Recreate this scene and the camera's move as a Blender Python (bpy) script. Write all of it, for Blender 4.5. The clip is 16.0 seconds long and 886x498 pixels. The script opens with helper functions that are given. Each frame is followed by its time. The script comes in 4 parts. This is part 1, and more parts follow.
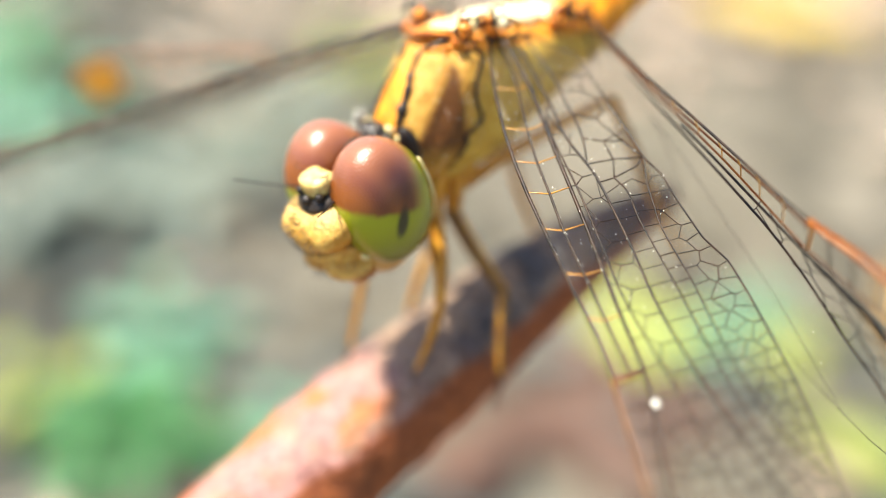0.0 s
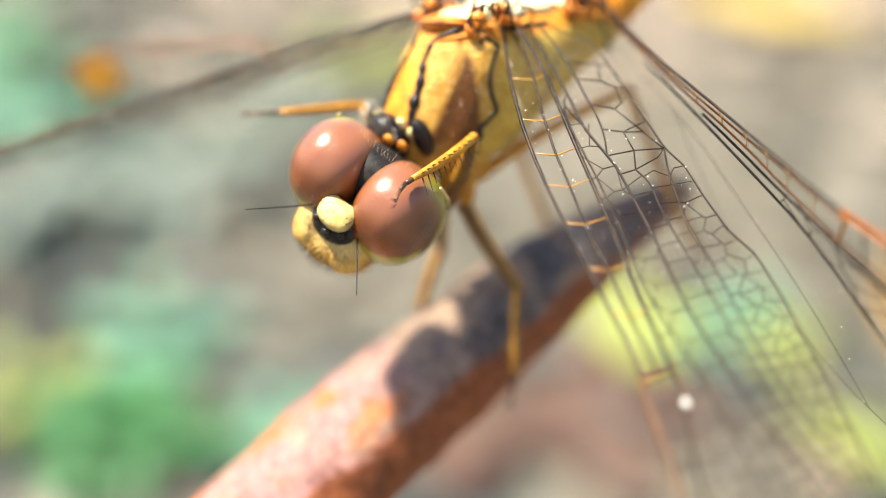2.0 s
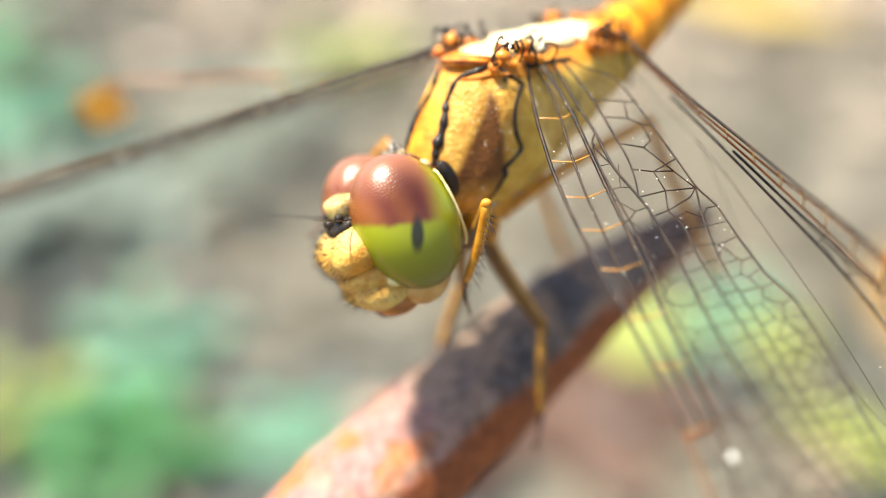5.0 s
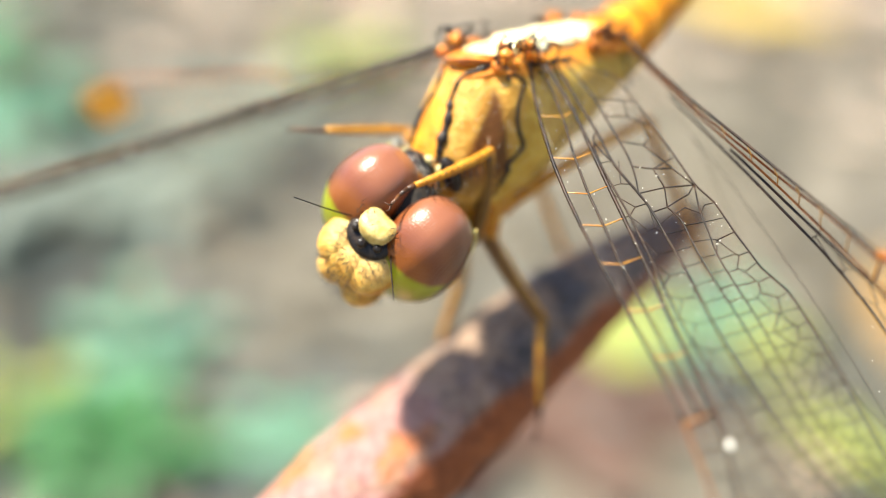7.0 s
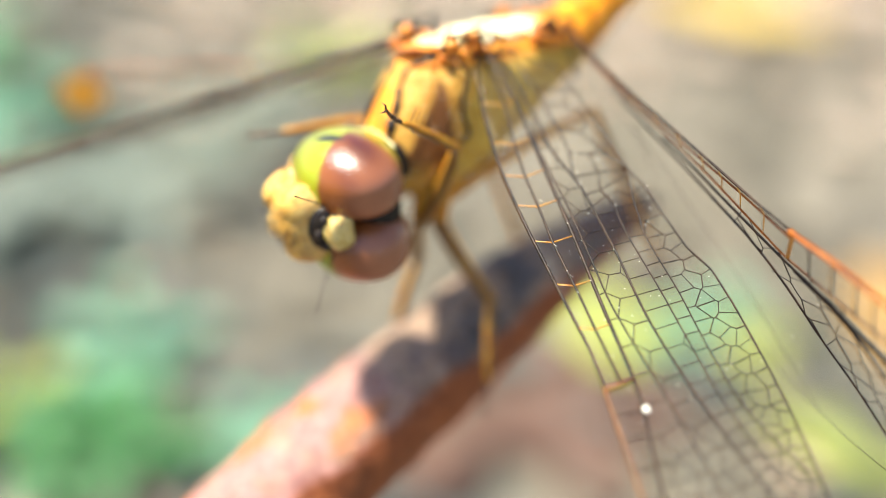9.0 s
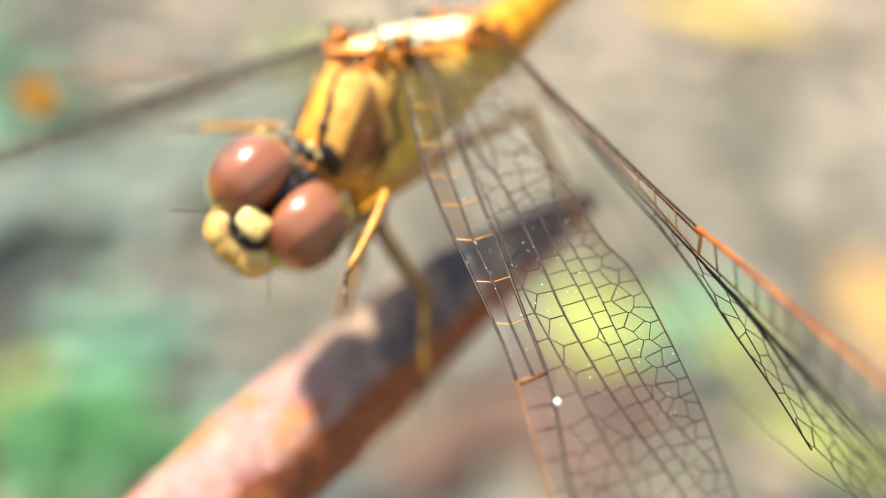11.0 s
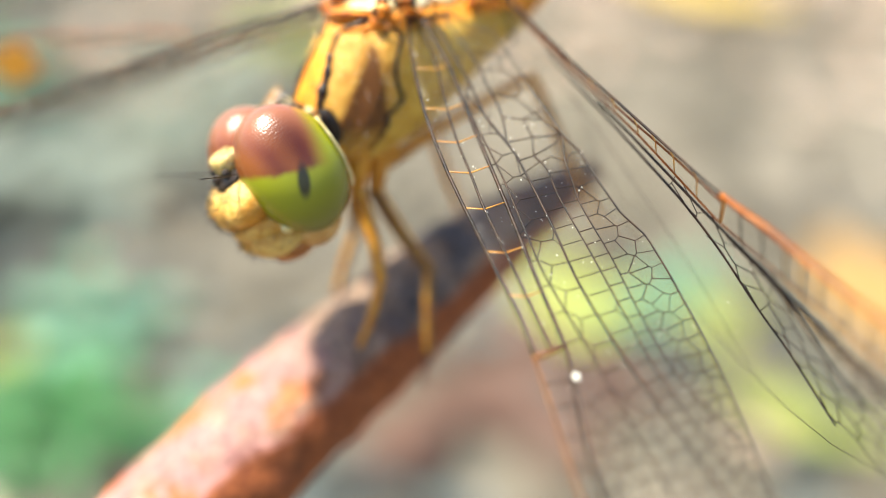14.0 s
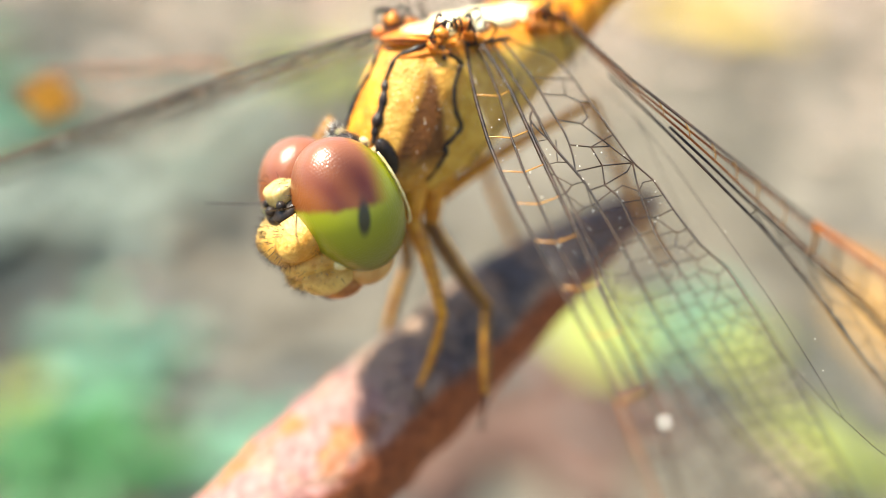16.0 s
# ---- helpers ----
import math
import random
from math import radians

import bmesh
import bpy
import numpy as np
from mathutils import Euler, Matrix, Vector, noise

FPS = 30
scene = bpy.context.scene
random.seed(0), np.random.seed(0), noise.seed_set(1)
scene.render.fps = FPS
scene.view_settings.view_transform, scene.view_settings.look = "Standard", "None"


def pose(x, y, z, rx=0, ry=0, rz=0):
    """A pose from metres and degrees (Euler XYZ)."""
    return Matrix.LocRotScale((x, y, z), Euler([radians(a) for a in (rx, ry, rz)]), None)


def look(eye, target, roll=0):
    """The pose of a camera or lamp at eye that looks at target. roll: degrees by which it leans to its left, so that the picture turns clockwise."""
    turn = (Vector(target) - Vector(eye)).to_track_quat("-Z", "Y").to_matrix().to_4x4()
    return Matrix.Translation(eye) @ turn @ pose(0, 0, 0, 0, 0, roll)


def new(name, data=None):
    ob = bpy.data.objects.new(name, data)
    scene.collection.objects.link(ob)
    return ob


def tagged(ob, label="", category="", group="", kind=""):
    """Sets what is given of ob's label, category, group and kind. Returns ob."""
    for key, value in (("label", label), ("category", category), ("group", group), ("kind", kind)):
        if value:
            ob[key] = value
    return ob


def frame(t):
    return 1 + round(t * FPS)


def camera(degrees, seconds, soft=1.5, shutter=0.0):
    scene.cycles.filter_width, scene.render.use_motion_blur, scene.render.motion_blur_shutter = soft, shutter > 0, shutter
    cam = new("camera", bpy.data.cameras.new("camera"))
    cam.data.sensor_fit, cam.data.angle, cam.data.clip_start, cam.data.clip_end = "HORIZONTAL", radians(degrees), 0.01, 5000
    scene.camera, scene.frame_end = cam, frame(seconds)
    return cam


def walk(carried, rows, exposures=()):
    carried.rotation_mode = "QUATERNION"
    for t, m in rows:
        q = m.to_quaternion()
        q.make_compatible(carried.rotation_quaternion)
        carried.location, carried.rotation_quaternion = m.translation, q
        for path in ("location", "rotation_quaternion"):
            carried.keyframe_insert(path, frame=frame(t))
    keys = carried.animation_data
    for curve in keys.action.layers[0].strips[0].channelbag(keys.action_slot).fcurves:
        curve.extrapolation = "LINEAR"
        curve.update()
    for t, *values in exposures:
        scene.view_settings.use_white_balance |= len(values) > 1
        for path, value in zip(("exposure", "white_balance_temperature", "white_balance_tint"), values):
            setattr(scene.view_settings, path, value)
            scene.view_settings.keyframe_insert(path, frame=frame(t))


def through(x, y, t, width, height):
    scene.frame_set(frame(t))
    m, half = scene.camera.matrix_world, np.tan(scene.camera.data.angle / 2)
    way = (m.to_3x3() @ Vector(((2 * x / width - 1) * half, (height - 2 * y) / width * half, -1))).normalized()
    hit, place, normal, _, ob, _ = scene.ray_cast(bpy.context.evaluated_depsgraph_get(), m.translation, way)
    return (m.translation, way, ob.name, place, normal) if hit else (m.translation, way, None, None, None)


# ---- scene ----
cam = camera(47.6, 16.0, soft=0.9)
cam.data.dof.use_dof = True
cam.data.dof.focus_distance = 0.0341
cam.data.dof.aperture_fstop = 15

# seconds, eye in metres, turn in degrees
PATH = [
    (0, 0.001126, -0.001804, 0.199718, 59.60, -0.53, 1.42),
    (0.5, 0.001298, -0.001503, 0.199378, 59.35, -0.88, 1.83),
    (1, 0.001037, -0.001078, 0.199160, 59.40, -0.49, 1.27),
    (1.5, 0.000468, -0.000872, 0.199209, 59.30, -0.32, 0.89),
    (2, 0.000288, -0.000873, 0.199128, 59.39, -0.36, 0.81),
    (2.5, 0.000359, -0.000629, 0.199690, 59.55, -0.18, 0.63),
    (3, -0.000050, -0.000316, 0.200237, 59.63, -0.41, 0.22),
    (3.5, 0.000006, -0.000023, 0.200162, 59.82, -0.00, 0.02),
    (4, -0.000475, 0.000269, 0.200454, 59.54, -0.06, -0.01),
    (4.5, -0.000749, 0.000508, 0.200182, 59.41, 0.12, -0.35),
    (4.7, -0.000919, 0.000603, 0.200119, 59.35, 0.19, -0.37),
    (6.8, -0.001615, -0.000238, 0.200489, 59.24, -0.01, -0.57),
    (7, -0.001601, -0.000244, 0.200284, 59.44, -0.37, -0.63),
    (7.5, -0.001219, -0.000835, 0.200087, 59.56, -0.56, -0.83),
    (8, -0.000458, -0.001370, 0.200124, 59.64, -0.56, -0.78),
    (8.5, -0.000188, -0.001697, 0.200397, 59.58, -0.65, -0.83),
    (9, 0.000174, -0.002399, 0.200597, 59.58, -0.84, -0.70),
    (9.2, 0.000371, -0.002461, 0.200605, 59.53, -0.79, -0.85),
    (11.3, 0.002764, -0.003350, 0.201183, 59.52, -0.56, -1.30),
    (11.5, 0.002588, -0.003407, 0.201235, 59.68, -1.06, -2.03),
    (12, 0.002807, -0.003487, 0.201155, 59.57, -1.64, -2.61),
    (12.5, 0.003066, -0.003647, 0.201192, 59.47, -1.93, -2.98),
    (13, 0.003029, -0.003470, 0.201122, 59.20, -1.74, -3.05),
    (13.5, 0.002605, -0.002685, 0.200632, 58.58, -1.46, -2.38),
    (14, 0.001529, -0.001950, 0.199943, 58.33, -1.31, -2.46),
    (14.5, 0.000827, -0.001242, 0.199635, 58.71, -1.08, -2.09),
    (15, 0.000193, -0.000695, 0.199525, 59.42, -0.80, -2.10),
    (15.5, -0.000008, -0.000474, 0.199389, 59.82, -0.58, -1.93),
    (16, -0.000063, -0.000080, 0.198993, 60.12, -0.33, -2.00),
]
walk(cam, [(t, pose(*p)) for t, *p in PATH], exposures=[(0, 1.56), (16, 1.53)])

# ---------------------------------------------------------------- light
SUN = Vector((-0.36, 0.02, 0.91)).normalized()  # towards the sun
world = bpy.data.worlds.new("sky")
scene.world = world
world.use_nodes = True
sky = world.node_tree.nodes.new("ShaderNodeTexSky")
sky.sky_type, sky.sun_disc = "NISHITA", False
sky.sun_elevation = math.asin(SUN.z)
sky.sun_rotation = math.atan2(SUN.x, SUN.y)
world.node_tree.links.new(sky.outputs[0], world.node_tree.nodes["Background"].inputs[0])
world.node_tree.nodes["Background"].inputs[1].default_value = 0.105
sun = new("sun", bpy.data.lights.new("sun", "SUN"))
sun.data.energy, sun.data.angle, sun.data.color = 5.0, radians(4.0), (1.0, 0.975, 0.86)
sun.matrix_world = look(SUN, (0, 0, 0))

# ---------------------------------------------------------------- materials
MM = 0.001


class Mat:
    """A small builder of node materials."""

    def __init__(self, name, rough=0.5, spec=0.5):
        self.m = bpy.data.materials.new(name)
        self.m.use_nodes = True
        self.t = self.m.node_tree
        self.b = self.t.nodes["Principled BSDF"]
        self.set("Roughness", rough)
        self.set("Specular IOR Level", spec)
        tc = self.t.nodes.new("ShaderNodeTexCoord")
        scale = self.t.nodes.new("ShaderNodeVectorMath")
        scale.operation = "SCALE"
        scale.inputs[3].default_value = 1000
        self.t.links.new(tc.outputs["Object"], scale.inputs[0])
        self.mm = scale.outputs[0]  # object space in millimetres

    def set(self, key, value):
        s = self.b.inputs[key]
        if isinstance(value, (int, float)):
            s.default_value = value
        elif isinstance(value, tuple):
            s.default_value = (*value, 1) if len(value) == 3 and s.type == "RGBA" else value
        else:
            self.t.links.new(value, s)
        return self

    def node(self, kind, **inputs):
        n = self.t.nodes.new(kind)
        for key, value in inputs.items():
            s = n.inputs[int(key[1:])] if key[0] == "i" and key[1:].isdigit() else n.inputs[key]
            if isinstance(value, (int, float)):
                s.default_value = value
            elif isinstance(value, tuple):
                s.default_value = (*value, 1) if s.type == "RGBA" and len(value) == 3 else value
            else:
                self.t.links.new(value, s)
        return n

    def noise(self, scale, detail=4.0, rough=0.6, vec=None):
        n = self.node("ShaderNodeTexNoise", Scale=scale, Detail=detail, Roughness=rough)
        self.t.links.new(vec or self.mm, n.inputs["Vector"])
        return n.outputs["Fac"]

    def cells(self, scale, out="Distance", feature="F1"):
        n = self.node("ShaderNodeTexVoronoi", Scale=scale)
        n.feature = feature
        self.t.links.new(self.mm, n.inputs["Vector"])
        return n.outputs[out]

    def math(self, op, a, b=0.0, clamp=False):
        n = self.node("ShaderNodeMath", i0=a, i1=b)
        n.operation, n.use_clamp = op, clamp
        return n.outputs[0]

    def step(self, value, lo, hi):
        n = self.node("ShaderNodeMapRange", Value=value)
        n.interpolation_type = "SMOOTHSTEP"
        n.inputs["From Min"].default_value, n.inputs["From Max"].default_value = lo, hi
        return n.outputs[0]

    def mix(self, fac, a, b):
        n = self.t.nodes.new("ShaderNodeMix")
        n.data_type = "RGBA"
        for s, value in ((n.inputs[0], fac), (n.inputs[6], a), (n.inputs[7], b)):
            if isinstance(value, (int, float)):
                s.default_value = value
            elif isinstance(value, tuple):
                s.default_value = (*value, 1)
            else:
                self.t.links.new(value, s)
        return n.outputs[2]

    def xyz(self):
        return self.node("ShaderNodeSeparateXYZ", i0=self.mm).outputs

    def colour(self, value):
        return self.set("Base Color", value)

    def bump(self, height, strength=0.5, dist=0.00005):
        n = self.node("ShaderNodeBump", Strength=strength, Distance=dist, Height=height)
        self.t.links.new(n.outputs[0], self.b.inputs["Normal"])
        return self

    def glow_through(self, weight, radius=(0.8, 0.4, 0.15), scale=0.0005):
        self.set("Subsurface Weight", weight)
        self.b.inputs["Subsurface Radius"].default_value = radius
        self.set("Subsurface Scale", scale)
        return self


def chitin(name, a, b, scale=3.0, rough=0.38, sub=0.15, pits=9.0, spec=0.5):
    m = Mat(name, rough, spec)
    m.colour(m.mix(m.step(m.noise(scale), 0.35, 0.65), a, b))
    m.bump(m.math("ADD", m.cells(pits), m.noise(scale * 8)), 0.25, 0.00004)
    return m.glow_through(sub).m if sub else m.m


black = chitin("black chitin", (0.008, 0.007, 0.007), (0.03, 0.02, 0.014), rough=0.3, sub=0, spec=0.2)
vein_dark = chitin("dark vein", (0.009, 0.005, 0.003), (0.038, 0.018, 0.008), 1.5, 0.45, 0, spec=0.2)
vein_tan = chitin("tan vein", (0.095, 0.037, 0.012), (0.17, 0.072, 0.024), 1.0, 0.4, 0, spec=0.2)
vein_gold = chitin("golden vein", (0.48, 0.19, 0.02), (0.62, 0.29, 0.04), 1.5, 0.3, 0)
spot_gold = chitin("orange wing spot", (0.82, 0.34, 0.02), (0.9, 0.42, 0.04), 1.0, 0.5, 0)
vein_amber = chitin("amber vein", (0.17, 0.042, 0.008), (0.3, 0.09, 0.016), 1.0, 0.4, 0, spec=0.15)
nape = chitin("dull dark nape", (0.006, 0.005, 0.005), (0.025, 0.018, 0.012), 3.0, 0.6, 0, spec=0.2)
cream = chitin("cream chitin", (0.55, 0.42, 0.15), (0.68, 0.57, 0.29), 2.0, 0.4, 0.15)
orange = chitin("orange sclerite", (0.42, 0.10, 0.006), (0.66, 0.24, 0.02), 2.5, 0.35, 0.15, spec=0.4)
pale = chitin("pale dorsal cuticle", (0.76, 0.6, 0.26), (0.86, 0.76, 0.48), 1.5, 0.22, 0.15, spec=0.8)
brow_skin = chitin("cream brow", (0.44, 0.29, 0.07), (0.55, 0.41, 0.15), 3.0, 0.42, 0.15)
cheek_skin = chitin("tan cheek", (0.4, 0.2, 0.045), (0.52, 0.31, 0.1), 1.2, 0.35, 0.2)
lip_skin = chitin("brown orange lip", (0.22, 0.06, 0.006), (0.4, 0.15, 0.02), 2.0, 0.35, 0.15)
foot_skin = chitin("dark brown foot", (0.03, 0.012, 0.004), (0.11, 0.04, 0.01), 2.0, 0.4, 0)
hair_dark = chitin("dark bristle", (0.012, 0.01, 0.008), (0.03, 0.02, 0.012), rough=0.4, sub=0)
hair_pale = chitin("pale hair", (0.7, 0.66, 0.55), (0.8, 0.75, 0.62), rough=0.5, sub=0)


def thorax_material():
    m = Mat("thorax cuticle", 0.42, 0.3)
    x, y, z = m.xyz()
    s = m.math("ADD", x, m.math("MULTIPLY", z, 0.4))
    wob = m.math("MULTIPLY", m.math("SUBTRACT", m.noise(1.3), 0.5), 0.25)
    s = m.math("ADD", s, wob)
    side = m.step(m.math("ABSOLUTE", y), 0.9, 1.25)
    # brown band that narrows upward on the side plate
    wide = m.math("SUBTRACT", 0.74, m.math("MULTIPLY", z, 0.31))
    off = m.math("ABSOLUTE", m.math("SUBTRACT", s, m.math("ADD", 1.99, m.math("MULTIPLY", z, 0.13))))
    band = m.math("SUBTRACT", 1.0, m.step(m.math("SUBTRACT", off, wide), -0.28, 0.08))
    low = m.math("MULTIPLY", m.step(z, -2.0, -1.0), m.math("SUBTRACT", 1.0, m.step(z, 1.7, 2.1)))
    band = m.math("MULTIPLY", m.math("MULTIPLY", band, low), side)
    tan = m.mix(m.step(m.noise(2.2, 6), 0.3, 0.7), (0.36, 0.155, 0.012), (0.58, 0.315, 0.055))
    olive = m.mix(m.step(m.noise(1.7, 5), 0.35, 0.7), (0.44, 0.24, 0.022), (0.59, 0.375, 0.06))
    base = m.mix(m.step(s, 0.6, 1.1), olive, tan)
    front = m.step(s, 3.2, 3.42)
    base = m.mix(front, base, m.mix(m.step(m.noise(1.2, 4), 0.3, 0.7), (0.46, 0.14, 0.004), (0.72, 0.3, 0.015)))
    base = m.mix(m.math("MULTIPLY", m.step(z, 2.0, 2.35), 0.8), base, (0.6, 0.2, 0.012))
    brown = m.mix(m.noise(3.5), (0.05, 0.014, 0.0015), (0.19, 0.066, 0.006))
    base = m.mix(band, base, brown)
    dots = m.math("SUBTRACT", 1.0, m.step(m.cells(2.6), 0.05, 0.09))
    base = m.mix(m.math("MULTIPLY", dots, 0.6), base, (0.75, 0.62, 0.35))
    m.colour(base)
    m.bump(m.math("ADD", m.noise(9, 6), m.math("MULTIPLY", m.cells(6), 0.6)), 0.55, 0.00012)
    return m.glow_through(0.15).m


def abdomen_material():
    m = Mat("abdomen cuticle", 0.4, 0.25)
    x, y, z = m.xyz()
    base = m.mix(m.step(m.noise(0.9, 5), 0.35, 0.65), (0.55, 0.17, 0.004), (0.72, 0.3, 0.012))
    dorsal = m.math("SUBTRACT", 1.0, m.step(m.math("ABSOLUTE", y), 0.1, 0.35))
    m.colour(m.mix(m.math("MULTIPLY", dorsal, 0.5), base, (0.3, 0.12, 0.02)))
    m.bump(m.noise(10, 5), 0.25)
    return m.glow_through(0.15).m


def eye_material():
    m = Mat("compound eye", 0.3, 0.06)
    x, y, z = m.xyz()
    edge = m.math("ADD", z, m.math("MULTIPLY", m.math("SUBTRACT", m.noise(0.9, 2), 0.5), 0.5))
    edge = m.math("ADD", edge, m.math("SUBTRACT", 0.55, m.math("MULTIPLY", x, 0.4)))
    top = m.step(edge, 0.6, 0.92)
    streak = m.node("ShaderNodeTexWave", Scale=0.28, Distortion=2.5, Detail=3.0)
    streak.bands_direction = "X"
    m.t.links.new(m.mm, streak.inputs["Vector"])
    red = m.mix(streak.outputs["Fac"], (0.12, 0.022, 0.003), (0.21, 0.056, 0.007))
    # paler upper cap: the sky's sheen painted into the colour
    red = m.mix(m.step(edge, 1.4, 3.0), red, (0.24, 0.082, 0.036))
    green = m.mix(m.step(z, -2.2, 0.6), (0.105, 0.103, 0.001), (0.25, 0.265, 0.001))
    # the green climbs along the hind margin
    hind = m.math("SUBTRACT", 1.0, m.step(m.math("ADD", x, m.math("MULTIPLY", m.math("SUBTRACT", z, 1.6), 0.45)), -1.7, -0.5))
    hind = m.math("MULTIPLY", hind, m.step(m.math("ABSOLUTE", y), 1.5, 2.1))
    top = m.math("MULTIPLY", top, m.math("SUBTRACT", 1.0, hind))
    col = m.mix(top, green, red)
    outer = m.math("ABSOLUTE", y)
    slant = m.math("ADD", x, m.math("MULTIPLY", z, 0.4))

    def dark(along, at, stretch, lo, hi):
        d = m.node("ShaderNodeVectorMath", i0=m.node("ShaderNodeCombineXYZ", i0=along, i1=outer, i2=m.math("MULTIPLY", z, stretch)).outputs[0], i1=(at[0], at[1], at[2] * stretch))
        d.operation = "DISTANCE"
        return m.math("SUBTRACT", 1.0, m.step(d.outputs["Value"], lo, hi))

    col = m.mix(m.math("MULTIPLY", dark(x, (0.0, 2.75, 1.4), 0.8, 0.1, 1.35), 0.7), col, (0.035, 0.003, 0.0003))
    col = m.mix(m.math("MULTIPLY", dark(slant, (0.5, 2.93, -0.02), 0.42, 0.13, 0.36), 0.95), col, (0.006, 0.005, 0.002))
    m.colour(col)
    # thousands of small domed facets under a clear gloss
    facet = m.node("ShaderNodeTexVoronoi", Scale=10.0, Randomness=0.45)
    m.t.links.new(m.mm, facet.inputs["Vector"])
    d = facet.outputs["Distance"]
    dome = m.node("ShaderNodeBump", Strength=1.0, Distance=0.000014, Height=m.math("MULTIPLY", d, d))
    dome.invert = True
    m.set("Coat Weight", 1.0).set("Coat Roughness", 0.3).set("Coat IOR", 1.5)
    m.t.links.new(dome.outputs[0], m.b.inputs["Coat Normal"])
    return m.m


def face_material():
    m = Mat("face cuticle", 0.45, 0.3)
    x, y, z = m.xyz()
    base = m.mix(m.step(m.noise(2.4, 5), 0.3, 0.7), (0.42, 0.19, 0.022), (0.64, 0.38, 0.085))
    pale_low = m.math("SUBTRACT", 1.0, m.step(z, -2.4, -1.3))
    base = m.mix(m.math("MULTIPLY", pale_low, 0.7), base, (0.58, 0.42, 0.13))
    patch = m.node("ShaderNodeVectorMath", i0=m.node("ShaderNodeCombineXYZ", i0=x, i1=m.math("ABSOLUTE", y), i2=z).outputs[0], i1=(2.2, 1.25, -0.35))
    patch.operation = "DISTANCE"
    base = m.mix(m.math("MULTIPLY", m.math("SUBTRACT", 1.0, m.step(patch.outputs["Value"], 0.35, 0.75)), 0.6), base, (0.52, 0.2, 0.012))
    base = m.mix(m.math("MULTIPLY", m.step(z, 0.3, 0.8), 0.4), base, (0.62, 0.45, 0.19))
    pits = m.step(m.cells(6.5), 0.02, 0.2)
    m.colour(m.mix(pits, (0.36, 0.17, 0.02), base))
    m.bump(m.math("ADD", m.cells(6.5), m.noise(20)), 0.4, 0.00007)
    return m.glow_through(0.12).m


def leg_material():
    m = Mat("leg cuticle", 0.38, 0.35)
    x, y, z = m.xyz()
    base = m.mix(m.step(m.noise(2.5, 5), 0.35, 0.65), (0.38, 0.14, 0.006), (0.56, 0.26, 0.02))
    stripe = m.step(m.math("ADD", m.math("MULTIPLY", y, -1.0), m.math("MULTIPLY", m.math("SUBTRACT", m.noise(1.5), 0.5), 0.3)), 0.06, 0.18)
    m.colour(m.mix(m.math("MULTIPLY", stripe, 0.75), base, (0.035, 0.018, 0.008)))
    m.bump(m.noise(15, 4), 0.3)
    return m.glow_through(0.1).m


def bark_material():
    m = Mat("twig bark", 0.7, 0.35)
    x, y, z = m.xyz()
    big, mid, fine = m.noise(0.2, 3), m.noise(0.34, 3), m.noise(2.6, 8)
    grain = m.step(fine, 0.35, 0.65)
    # across the twig; its shaded under side is painted in as darker red
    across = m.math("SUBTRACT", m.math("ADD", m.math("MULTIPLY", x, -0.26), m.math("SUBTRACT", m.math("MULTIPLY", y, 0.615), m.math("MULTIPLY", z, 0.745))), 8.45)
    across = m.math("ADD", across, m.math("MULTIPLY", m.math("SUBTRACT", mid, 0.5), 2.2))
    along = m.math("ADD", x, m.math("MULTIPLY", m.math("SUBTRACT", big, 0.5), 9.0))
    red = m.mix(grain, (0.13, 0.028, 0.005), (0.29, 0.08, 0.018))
    pink = m.mix(grain, (0.24, 0.1, 0.082), (0.4, 0.2, 0.17))
    rust = m.mix(grain, (0.32, 0.075, 0.018), (0.52, 0.16, 0.05))
    grey = m.mix(grain, (0.16, 0.095, 0.055), (0.32, 0.21, 0.14))
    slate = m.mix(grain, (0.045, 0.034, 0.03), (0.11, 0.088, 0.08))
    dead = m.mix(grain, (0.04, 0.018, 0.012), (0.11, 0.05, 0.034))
    lower = m.mix(m.step(m.noise(0.3, 3, 0.6), 0.52, 0.6), pink, rust)
    lower = m.mix(m.math("MULTIPLY", m.step(m.noise(0.55, 4), 0.55, 0.63), 0.7), lower, grey)
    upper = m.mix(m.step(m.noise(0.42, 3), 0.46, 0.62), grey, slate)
    # sunlit pink and shaded grey stretches painted along it, besides true bark patches
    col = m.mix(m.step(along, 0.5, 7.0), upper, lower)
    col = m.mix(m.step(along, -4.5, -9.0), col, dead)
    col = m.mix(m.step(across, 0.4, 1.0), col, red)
    col = m.mix(m.math("MULTIPLY", m.step(m.noise(0.75, 6, 0.7), 0.55, 0.68), 0.45), col, (0.05, 0.019, 0.009))
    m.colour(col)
    m.bump(m.math("ADD", fine, m.math("MULTIPLY", mid, 2.0)), 0.6, 0.0003)
    return m.m


def ground_material():
    m = Mat("dry soil", 0.95, 0.2)
    a, b = m.noise(0.02, 5), m.noise(0.3, 8)
    col = m.mix(m.step(a, 0.35, 0.65), (0.142, 0.125, 0.09), (0.19, 0.168, 0.13))
    m.colour(m.mix(m.math("MULTIPLY", b, 0.4), col, (0.17, 0.13, 0.095)))
    m.bump(b, 0.8, 0.004)
    return m.m


